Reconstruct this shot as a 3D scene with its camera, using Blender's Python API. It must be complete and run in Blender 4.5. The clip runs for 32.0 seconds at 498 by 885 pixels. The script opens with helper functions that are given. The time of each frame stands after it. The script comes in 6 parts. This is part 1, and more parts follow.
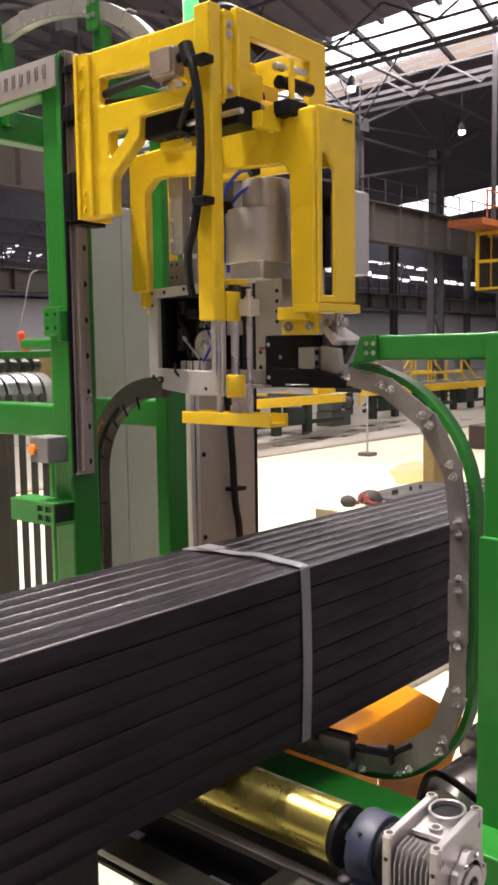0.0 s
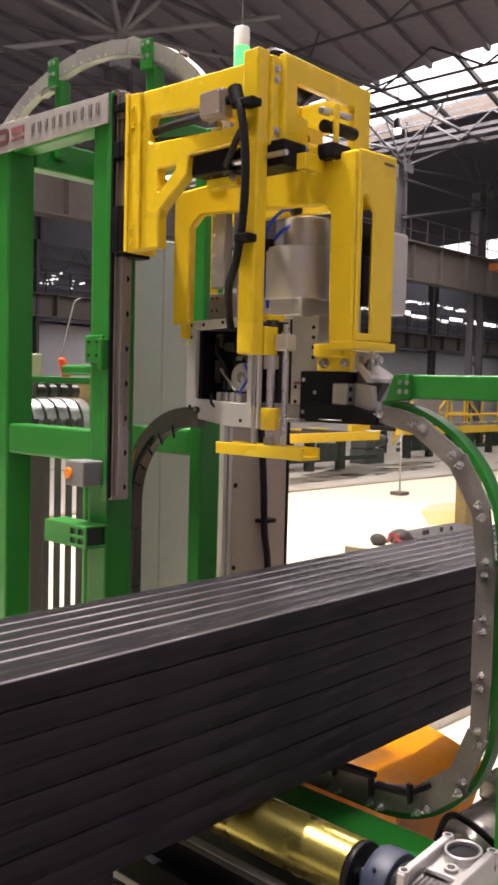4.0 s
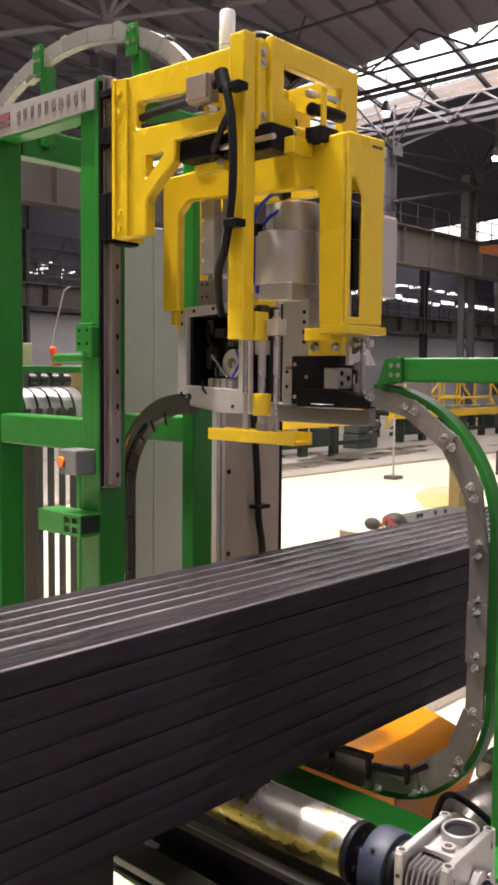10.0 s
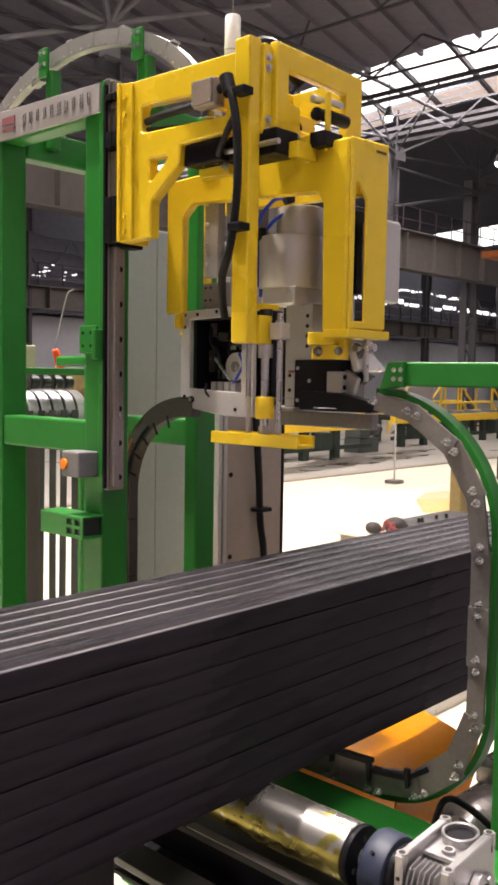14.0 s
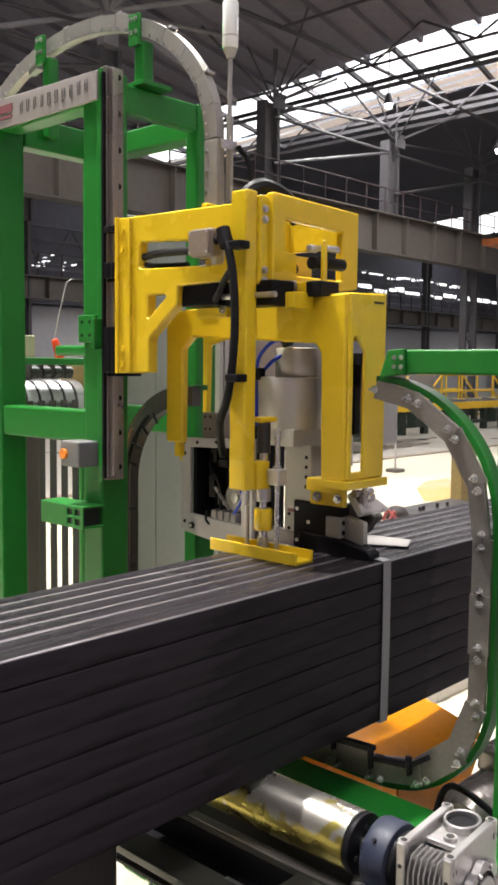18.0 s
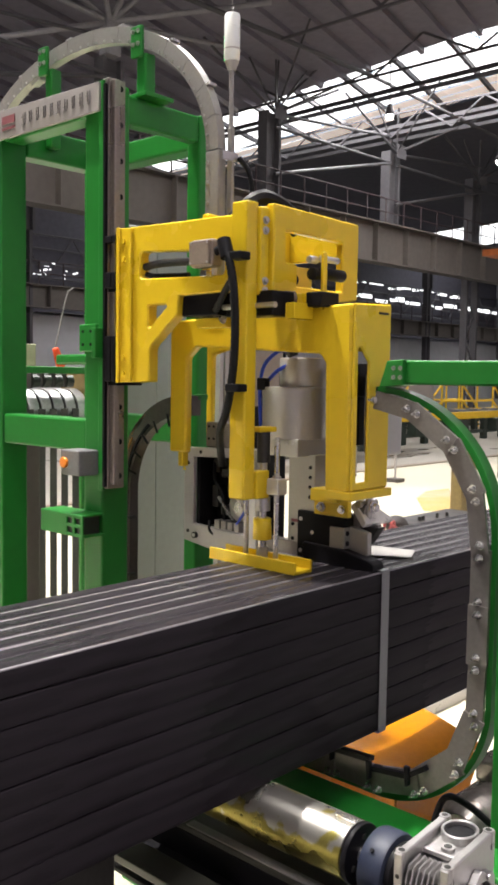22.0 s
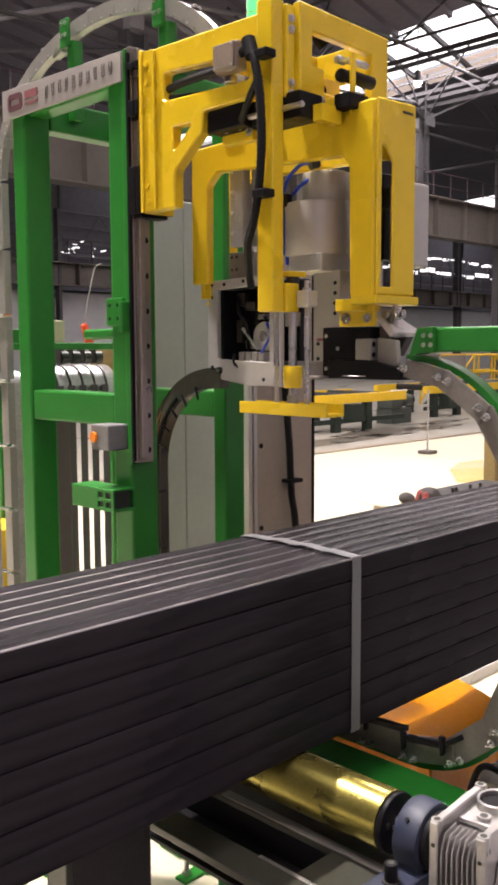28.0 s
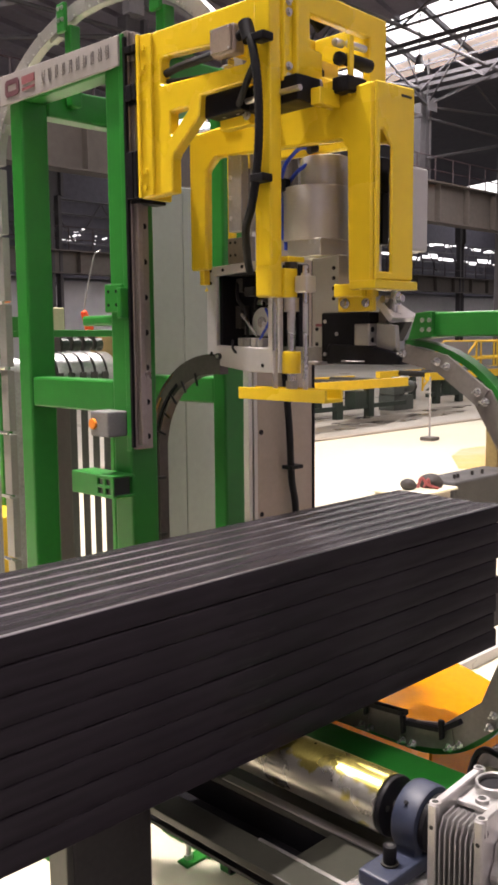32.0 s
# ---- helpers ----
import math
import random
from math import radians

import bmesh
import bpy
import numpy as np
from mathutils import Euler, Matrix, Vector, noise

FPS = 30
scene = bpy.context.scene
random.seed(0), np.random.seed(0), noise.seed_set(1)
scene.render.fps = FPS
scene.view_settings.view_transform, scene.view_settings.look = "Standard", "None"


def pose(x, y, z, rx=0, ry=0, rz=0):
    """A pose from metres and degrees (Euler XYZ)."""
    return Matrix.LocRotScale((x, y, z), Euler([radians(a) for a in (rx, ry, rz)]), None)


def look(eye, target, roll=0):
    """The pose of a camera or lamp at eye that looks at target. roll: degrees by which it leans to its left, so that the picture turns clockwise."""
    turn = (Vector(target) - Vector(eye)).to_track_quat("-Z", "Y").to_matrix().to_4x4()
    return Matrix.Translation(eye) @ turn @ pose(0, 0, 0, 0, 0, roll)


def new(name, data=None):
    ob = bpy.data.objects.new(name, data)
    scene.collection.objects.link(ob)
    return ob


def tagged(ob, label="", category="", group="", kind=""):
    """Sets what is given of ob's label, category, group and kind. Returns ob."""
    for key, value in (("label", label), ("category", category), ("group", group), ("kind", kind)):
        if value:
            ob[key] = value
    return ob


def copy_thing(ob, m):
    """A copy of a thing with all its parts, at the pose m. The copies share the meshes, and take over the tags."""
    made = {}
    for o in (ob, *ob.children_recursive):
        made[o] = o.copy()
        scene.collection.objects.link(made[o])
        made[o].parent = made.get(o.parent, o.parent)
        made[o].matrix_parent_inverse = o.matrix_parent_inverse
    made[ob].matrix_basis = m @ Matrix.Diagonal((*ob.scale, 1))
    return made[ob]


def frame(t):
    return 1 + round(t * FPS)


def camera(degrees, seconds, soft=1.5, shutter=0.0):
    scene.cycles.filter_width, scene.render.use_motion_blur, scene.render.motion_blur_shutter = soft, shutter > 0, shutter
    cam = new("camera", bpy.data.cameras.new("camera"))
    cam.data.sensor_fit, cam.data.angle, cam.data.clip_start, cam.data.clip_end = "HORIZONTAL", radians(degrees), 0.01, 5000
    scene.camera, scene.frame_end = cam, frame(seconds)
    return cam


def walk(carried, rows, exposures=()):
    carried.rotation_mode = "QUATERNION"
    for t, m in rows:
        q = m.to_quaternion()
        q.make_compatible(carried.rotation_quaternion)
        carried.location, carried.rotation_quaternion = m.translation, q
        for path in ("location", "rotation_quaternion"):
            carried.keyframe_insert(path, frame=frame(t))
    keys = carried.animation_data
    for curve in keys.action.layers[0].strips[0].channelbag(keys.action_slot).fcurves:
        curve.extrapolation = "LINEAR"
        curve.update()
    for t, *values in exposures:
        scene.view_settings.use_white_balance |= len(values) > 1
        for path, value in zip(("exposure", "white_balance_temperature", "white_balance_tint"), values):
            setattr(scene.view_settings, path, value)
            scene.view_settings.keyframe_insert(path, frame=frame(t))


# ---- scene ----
cam = camera(30.6, 32.0, 3.1, 0.4)
PATH = [
    (0, pose(0.0304, 0.0297, 1.5012, 84.316, 0.796, -48.879)),
    (0.5, pose(0.0121, 0.0169, 1.5000, 84.487, 0.762, -48.507)),
    (1, pose(0.0127, 0.0171, 1.4998, 84.350, 0.663, -48.345)),
    (1.5, pose(0.0123, 0.0164, 1.4996, 84.758, 0.260, -48.499)),
    (2, pose(0.0115, 0.0158, 1.4998, 85.709, -0.521, -48.293)),
    (2.5, pose(0.0122, 0.0165, 1.4998, 86.290, -1.170, -47.434)),
    (3, pose(0.0084, 0.0152, 1.5013, 86.468, -1.465, -46.816)),
    (3.5, pose(0.0089, 0.0114, 1.5006, 86.468, -1.608, -46.645)),
    (5.5, pose(0.0049, 0.0020, 1.5003, 86.175, -0.699, -46.543)),
    (6, pose(0.0025, 0.0009, 1.5005, 86.215, -0.763, -46.548)),
    (6.5, pose(-0.0012, 0.0015, 1.4999, 86.080, -0.807, -46.618)),
    (7, pose(-0.0057, -0.0010, 1.5008, 86.102, -0.820, -46.785)),
    (7.5, pose(-0.0044, -0.0007, 1.4999, 86.200, -0.697, -46.837)),
    (8, pose(-0.0037, -0.0016, 1.5005, 86.243, -0.574, -46.865)),
    (8.5, pose(-0.0019, -0.0010, 1.5005, 86.146, -0.525, -46.896)),
    (9, pose(-0.0002, 0.0002, 1.5000, 85.998, -0.511, -46.903)),
    (9.5, pose(0.0035, 0.0026, 1.4996, 85.818, -0.541, -46.972)),
    (10, pose(0.0097, 0.0062, 1.4985, 85.585, -0.530, -47.095)),
    (10.5, pose(0.0106, 0.0066, 1.4978, 85.357, -0.513, -47.162)),
    (11, pose(0.0122, 0.0073, 1.4969, 85.298, -0.440, -47.168)),
    (11.5, pose(0.0119, 0.0059, 1.4973, 85.396, -0.458, -46.980)),
    (12, pose(0.0044, 0.0045, 1.4983, 85.638, -0.688, -46.828)),
    (12.5, pose(-0.0004, 0.0030, 1.4983, 85.840, -0.892, -46.901)),
    (13, pose(-0.0005, 0.0033, 1.4981, 85.877, -0.978, -46.940)),
    (13.5, pose(0.0018, 0.0044, 1.4986, 85.804, -0.900, -46.973)),
    (14, pose(0.0033, 0.0048, 1.4978, 85.813, -0.893, -47.004)),
    (14.5, pose(0.0028, 0.0044, 1.4977, 85.742, -0.850, -47.021)),
    (16.5, pose(0.0099, 0.0087, 1.4968, 85.133, -0.673, -47.021)),
    (17, pose(0.0101, 0.0075, 1.4973, 85.059, -0.511, -47.013)),
    (17.5, pose(0.0097, 0.0079, 1.4963, 85.055, -0.521, -47.014)),
    (18, pose(0.0084, 0.0077, 1.4958, 85.152, -0.590, -46.978)),
    (18.5, pose(0.0087, 0.0063, 1.4974, 85.095, -0.563, -47.033)),
    (19, pose(0.0090, 0.0064, 1.4973, 85.007, -0.497, -47.013)),
    (19.5, pose(0.0110, 0.0065, 1.4958, 85.022, -0.398, -46.963)),
    (20, pose(0.0091, 0.0043, 1.4967, 85.220, -0.420, -46.917)),
    (20.5, pose(0.0049, 0.0035, 1.4970, 85.538, -0.734, -46.883)),
    (21, pose(0.0056, 0.0039, 1.4983, 85.686, -0.878, -46.877)),
    (21.5, pose(0.0032, 0.0033, 1.4977, 85.756, -0.939, -46.936)),
    (22, pose(0.0039, 0.0022, 1.4975, 85.721, -0.845, -46.949)),
    (22.5, pose(0.0045, 0.0033, 1.4975, 85.772, -0.857, -46.950)),
    (23, pose(0.0035, 0.0019, 1.4979, 85.824, -0.843, -46.944)),
    (23.5, pose(0.0035, 0.0024, 1.4983, 85.732, -0.853, -47.006)),
    (24, pose(0.0034, 0.0027, 1.4979, 85.596, -0.819, -47.023)),
    (24.5, pose(0.0069, 0.0033, 1.4969, 85.456, -0.691, -47.088)),
    (26.5, pose(0.0112, 0.0053, 1.4965, 85.218, -0.621, -47.033)),
    (27, pose(0.0135, 0.0053, 1.4960, 85.025, -0.410, -46.936)),
    (27.5, pose(0.0168, 0.0052, 1.4939, 84.655, -0.052, -46.503)),
    (28, pose(0.0157, 0.0074, 1.4896, 84.135, 0.278, -45.072)),
    (28.5, pose(0.0198, 0.0045, 1.4870, 83.647, 0.991, -43.910)),
    (29, pose(0.0215, -0.0009, 1.4870, 83.751, 1.126, -44.669)),
    (29.5, pose(0.0169, -0.0031, 1.4877, 83.928, 0.802, -45.158)),
    (30, pose(0.0152, -0.0017, 1.4864, 83.811, 0.568, -45.116)),
    (30.5, pose(0.0158, -0.0017, 1.4865, 83.728, 0.461, -45.000)),
    (31, pose(0.0195, 0.0006, 1.4875, 83.608, 0.456, -45.041)),
    (31.5, pose(0.0198, 0.0014, 1.4859, 83.490, 0.476, -45.056)),
    (32, pose(0.0207, 0.0024, 1.4861, 83.350, 0.524, -44.943)),
]
walk(cam, PATH, [(0, 0, 6500, 10), (14.6, 0, 6500, 10), (16.4, 0, 6200, 3), (24.2, 0, 6200, 3), (26.2, 0, 6500, 10), (32, 0, 6500, 10)])

# ---------------------------------------------------------------- world and light
scene.view_settings.exposure = 0.0
world = bpy.data.worlds.new("sky")
scene.world = world
world.use_nodes = True
wn = world.node_tree.nodes
sky = wn.new("ShaderNodeTexSky")
sky.sky_type = "NISHITA"
sky.sun_disc = False
sky.sun_elevation = radians(48)
sky.sun_rotation = radians(60)
wn["Background"].inputs[1].default_value = 0.1
world.node_tree.links.new(sky.outputs[0], wn["Background"].inputs[0])


def area(name, loc, target, sx, sy, watts, colour):
    d = bpy.data.lights.new(name, "AREA")
    d.shape, d.size, d.size_y, d.energy, d.color = "RECTANGLE", sx, sy, watts, colour
    ob = new(name, d)
    ob.matrix_world = look(loc, target)
    return ob


# daylight through the far skylight strip, and two fill lamps added out of view
area("roof_fill_lamp", (28, 17, 11.6), (28, 17, 0), 3.6, 22, 2900, (1.0, 0.91, 0.90))
area("roof_fill_lamp", (9.5, 7.0, 11.6), (9.5, 7.0, 0), 3.0, 4.5, 1700, (1.0, 0.895, 0.87))
area("roof_fill_lamp", (-2.0, 0, 11.6), (-2.0, 0, 0), 3.6, 4.6, 650, (1.0, 0.89, 0.87))
# the high-bay lamp over the machine
area("lamp_over_machine", (0.25, 4.2, 11.3), (0.9, 3.0, 0), 0.24, 0.24, 2900, (1.0, 0.90, 0.86))

# ---------------------------------------------------------------- materials
MATS = {}


def mat(name, colour, rough=0.5, metal=0.0, vary=0.12, scale=9.0, fine=140.0, bump=0.05, dirt=None, dirt_amount=0.0,
        stretch=(1, 1, 1), emit=0.0, spec=0.5, spread=0.1):
    m = bpy.data.materials.new(name)
    m.use_nodes = True
    n, l = m.node_tree.nodes, m.node_tree.links
    b = n["Principled BSDF"]
    tc = n.new("ShaderNodeTexCoord")
    mp = n.new("ShaderNodeMapping")
    mp.inputs["Scale"].default_value = stretch
    l.new(tc.outputs["Object"], mp.inputs[0])
    big, small = n.new("ShaderNodeTexNoise"), n.new("ShaderNodeTexNoise")
    big.inputs["Scale"].default_value, small.inputs["Scale"].default_value = scale, fine
    big.inputs["Detail"].default_value, small.inputs["Detail"].default_value = 5, 3
    l.new(mp.outputs[0], big.inputs["Vector"])
    l.new(mp.outputs[0], small.inputs["Vector"])
    add = n.new("ShaderNodeMath")
    add.operation = "ADD"
    l.new(big.outputs["Fac"], add.inputs[0])
    l.new(small.outputs["Fac"], add.inputs[1])
    rng = n.new("ShaderNodeMapRange")
    rng.inputs["From Min"].default_value, rng.inputs["From Max"].default_value = 0.7, 1.3
    rng.inputs["To Min"].default_value, rng.inputs["To Max"].default_value = 1 - vary, 1 + vary
    l.new(add.outputs[0], rng.inputs["Value"])
    mul = n.new("ShaderNodeVectorMath")
    mul.operation = "SCALE"
    mul.inputs[0].default_value = colour
    l.new(rng.outputs[0], mul.inputs["Scale"])
    out = mul.outputs[0]
    if dirt:
        mus = n.new("ShaderNodeTexNoise")
        mus.inputs["Scale"].default_value, mus.inputs["Detail"].default_value = scale * 0.45, 8
        l.new(mp.outputs[0], mus.inputs["Vector"])
        dr = n.new("ShaderNodeMapRange")
        dr.inputs["From Min"].default_value, dr.inputs["From Max"].default_value = 0.5, 0.68
        dr.inputs["To Max"].default_value = dirt_amount
        l.new(mus.outputs["Fac"], dr.inputs["Value"])
        mix = n.new("ShaderNodeMix")
        mix.data_type = "RGBA"
        l.new(dr.outputs[0], mix.inputs[0])
        l.new(out, mix.inputs[6])
        mix.inputs[7].default_value = (*dirt, 1)
        out = mix.outputs[2]
    l.new(out, b.inputs["Base Color"])
    rr = n.new("ShaderNodeMapRange")
    rr.inputs["From Min"].default_value, rr.inputs["From Max"].default_value = 0.3, 0.7
    rr.inputs["To Min"].default_value, rr.inputs["To Max"].default_value = max(rough - spread, 0.02), min(rough + spread, 1)
    l.new(big.outputs["Fac"], rr.inputs["Value"])
    l.new(rr.outputs[0], b.inputs["Roughness"])
    b.inputs["Metallic"].default_value = metal
    b.inputs["Specular IOR Level"].default_value = spec
    if bump:
        bp = n.new("ShaderNodeBump")
        bp.inputs["Strength"].default_value, bp.inputs["Distance"].default_value = bump, 0.004
        l.new(small.outputs["Fac"], bp.inputs["Height"])
        l.new(bp.outputs[0], b.inputs["Normal"])
    if emit:
        b.inputs["Emission Color"].default_value = (*colour, 1)
        b.inputs["Emission Strength"].default_value = emit
    MATS[name] = m
    return m


YELLOW = mat("yellow_paint", (0.70, 0.488, 0.016), 0.3, 0, 0.04, 3, 40, 0.015, (0.55, 0.36, 0.02), 0.06)
GREEN = mat("green_paint", (0.018, 0.168, 0.021), 0.36, 0, 0.07, 2, 40, 0.015, spec=0.4)
TUBE = mat("mill_scale_steel", (0.0235, 0.0207, 0.0236), 0.25, 0.0, 0.3, 14, 60, 0.006, (0.021, 0.017, 0.020), 0.18, (0.12, 1, 1), spec=0.035, spread=0.05)
GLINT = mat("tube_glint_steel", (0.30, 0.285, 0.29), 0.3, 0.8, 0.25, 14, 90, 0.02, (0.1, 0.09, 0.09), 0.6, (0.1, 1, 1))
STRAP = mat("strap_steel", (0.205, 0.205, 0.215), 0.4, 0.5, 0.1, 20, 200, 0.02)
STEEL = mat("ground_steel", (0.56, 0.54, 0.53), 0.3, 0.9, 0.1, 12, 150, 0.02, (0.2, 0.18, 0.17), 0.35)
RAIL = mat("rail_steel", (0.27, 0.235, 0.215), 0.32, 0.7, 0.1, 4, 120, 0.02)
ALU = mat("machined_aluminium", (0.50, 0.48, 0.435), 0.38, 0.5, 0.03, 40, 160, 0.0, spread=0.02)
SPINE = mat("grey_machined_plate", (0.36, 0.345, 0.31), 0.4, 0.5, 0.04, 30, 160, 0.0, spread=0.03)
CAST = mat("die_cast_aluminium", (0.50, 0.485, 0.475), 0.34, 0.85, 0.06, 25, 220, 0.02, (0.34, 0.32, 0.31), 0.5, spread=0.06)
PLATE = mat("grey_chute_steel", (0.225, 0.205, 0.19), 0.4, 0.5, 0.12, 14, 120, 0.03, (0.16, 0.14, 0.12), 0.3)
GALV = mat("galvanised_strap", (0.44, 0.45, 0.45), 0.38, 0.85, 0.2, 20, 120, 0.02)
BRIGHT = mat("bright_zinc", (0.72, 0.71, 0.70), 0.22, 0.9, 0.1, 30, 200, 0.02)
CHUTE = mat("bright_chute_steel", (0.32, 0.305, 0.285), 0.4, 0.45, 0.08, 14, 120, 0.03)
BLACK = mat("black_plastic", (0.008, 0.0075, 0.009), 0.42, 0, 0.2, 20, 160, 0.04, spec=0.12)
CABLE = mat("black_conduit", (0.005, 0.005, 0.006), 0.55, 0, 0.2, 30, 260, 0.1, spec=0.25)
WHITE = mat("white_enamel", (0.43, 0.415, 0.40), 0.35, 0.1, 0.05, 12, 100, 0.02, (0.5, 0.48, 0.45), 0.2)
PANEL = mat("pale_cabinet_paint", (0.28, 0.31, 0.272), 0.45, 0, 0.05, 2.5, 40, 0.02, (0.29, 0.30, 0.26), 0.3)
BEIGE = mat("beige_grey_paint", (0.31, 0.262, 0.208), 0.5, 0, 0.07, 4, 60, 0.02, (0.23, 0.195, 0.155), 0.3)
ORANGE = mat("orange_paint", (0.54, 0.195, 0.0012), 0.2, 0, 0.08, 5, 50, 0.02, (0.45, 0.15, 0.002), 0.4, spec=0.15)
BLUE = mat("blue_hose", (0.015, 0.05, 0.45), 0.35, 0, 0.1)
BLUEGREY = mat("blue_grey_casting", (0.016, 0.021, 0.042), 0.5, 0, 0.15, 20, 160, 0.08)
RED = mat("red_cloth", (0.24, 0.05, 0.05), 0.7, 0, 0.2, 20)
SAFETY = mat("orange_red_plastic", (0.8, 0.07, 0.015), 0.4, 0, 0.1)
FLOORM = mat("pale_sealed_concrete", (0.62, 0.575, 0.435), 0.42, 0, 0.08, 0.35, 12, 0.02, (0.30, 0.28, 0.25), 0.55)
ROOFM = mat("dark_roof_sheet", (0.20, 0.182, 0.22), 0.6, 0, 0.12, 0.3, 4, 0.0)
TRUSS = mat("grey_truss_paint", (0.07, 0.065, 0.073), 0.55, 0, 0.1, 0.8, 8, 0.0)
COLM = mat("grey_column_paint", (0.088, 0.084, 0.09), 0.7, 0, 0.1, 0.8, 8, 0.0, spec=0.1)
GIRD = mat("girder_paint", (0.105, 0.09, 0.08), 0.6, 0, 0.15, 0.5, 5, 0.0, (0.07, 0.06, 0.06), 0.5)
STRUT = mat("grey_strut_paint", (0.058, 0.055, 0.06), 0.5, 0, 0.1, 0.8, 8, 0.0)
# strut paint lightened in colour to make up for weak light at the star
STAR = mat("lightened_strut_paint", (0.26, 0.25, 0.265), 0.5, 0, 0.1, 0.8, 8, 0.0)
# darker copy of the roof sheet: the far hall's dimness put into its colour
ROOFD = mat("dim_roof_sheet", (0.07, 0.066, 0.085), 0.7, 0, 0.2, 0.3, 4, 0.0)
WALLM = mat("hall_wall_sheet", (0.56, 0.55, 0.58), 0.6, 0, 0.08, 0.2, 3, 0.0)
FARYEL = mat("far_yellow_paint", (0.75, 0.48, 0.02), 0.45, 0, 0.1, 1, 10, 0.0)
FARGRN = mat("dark_green_machine_paint", (0.016, 0.025, 0.018), 0.5, 0, 0.2, 1, 10, 0.0)
DARK = mat("dark_grey_steel", (0.03, 0.028, 0.025), 0.5, 0.3, 0.2, 8, 90, 0.03, (0.07, 0.064, 0.052), 0.3)
OLIVE = mat("grey_olive_paint", (0.038, 0.038, 0.029), 0.38, 0.1, 0.12, 6, 80, 0.02, (0.028, 0.028, 0.022), 0.35)
AISLE = mat("worn_aisle_concrete", (0.33, 0.31, 0.27), 0.35, 0, 0.12, 0.5, 9, 0.02, (0.2, 0.19, 0.17), 0.5)
WET = mat("wet_concrete", (0.085, 0.073, 0.058), 0.3, 0, 0.25, 1.5, 12, 0.0, (0.17, 0.155, 0.13), 0.6)
WOOD = mat("yellow_wood_post", (0.17, 0.12, 0.04), 0.6, 0, 0.2, 4, 40, 0.03)
BLOCKG = mat("weathered_block_grey", (0.034, 0.031, 0.03), 0.6, 0, 0.15, 4, 40, 0.03)
RUST = mat("dark_red_oxide", (0.028, 0.015, 0.012), 0.6, 0, 0.2, 3, 30, 0.02)
FLOORY = mat("faded_yellow_floor_paint", (0.50, 0.34, 0.10), 0.5, 0, 0.15, 2, 20, 0.0, (0.45, 0.42, 0.36), 0.6)
REAR = mat("rear_track_steel", (0.085, 0.072, 0.062), 0.35, 0.4, 0.2, 9, 90, 0.03, (0.05, 0.045, 0.04), 0.5)
BAYM = mat("dark_bounce_sheet", (0.20, 0.185, 0.175), 0.6, 0, 0.2, 0.8, 12, 0.02, (0.08, 0.075, 0.07), 0.5)
DUCT = mat("grey_brown_duct", (0.085, 0.072, 0.064), 0.5, 0, 0.1, 4, 60, 0.02)
CREAM = mat("cream_sheet", (0.7, 0.66, 0.5), 0.7, 0, 0.1, 4)
BROWN = mat("brown_sack", (0.028, 0.022, 0.02), 0.7, 0, 0.2, 10)
SIGNM = mat("sign_board_white", (0.28, 0.26, 0.25), 0.5, 0, 0.04, 5, 50, 0.0)
INK = mat("grey_sign_print", (0.20, 0.185, 0.18), 0.6, 0, 0.05)
INKRED = mat("red_sign_print", (0.20, 0.06, 0.07), 0.6, 0, 0.05)
SKYT = mat("dusty_skylight_edge", (1.0, 0.80, 0.70), 0.6, 0, 0.25, 1.5, 6, 0.0, emit=0.5)
SKYL = mat("skylight_sheet", (1.0, 0.95, 0.96), 0.6, 0, 0.1, 0.6, 4, 0.0, emit=2.2)
LAMPM = mat("lamp_glow", (1.0, 0.97, 0.95), 0.6, 0, 0.0, emit=40.0)
MACH = mat("grey_green_machine_paint", (0.06, 0.068, 0.06), 0.45, 0.2, 0.2, 3, 20, 0.0)
GLOWG = mat("green_beacon_glow", (0.10, 0.85, 0.22), 0.4, 0, 0.0, emit=1.3)
BEACON = mat("milky_beacon", (0.8, 0.82, 0.8), 0.3, 0, 0.03)
BUTTON = mat("amber_button", (0.85, 0.25, 0.02), 0.35, 0, 0.05)
WRAP = mat("wrapped_motor", (0.30, 0.27, 0.25), 0.15, 0.6, 0.3, 18, 60, 0.25, (0.12, 0.1, 0.09), 0.4)

# roller: yellow zinc, polished where the bundles ride on it
ROLL = mat("yellow_zinc_roller", (0.36, 0.305, 0.08), 0.28, 0.85, 0.15, 9, 200, 0.02, spread=0.05)


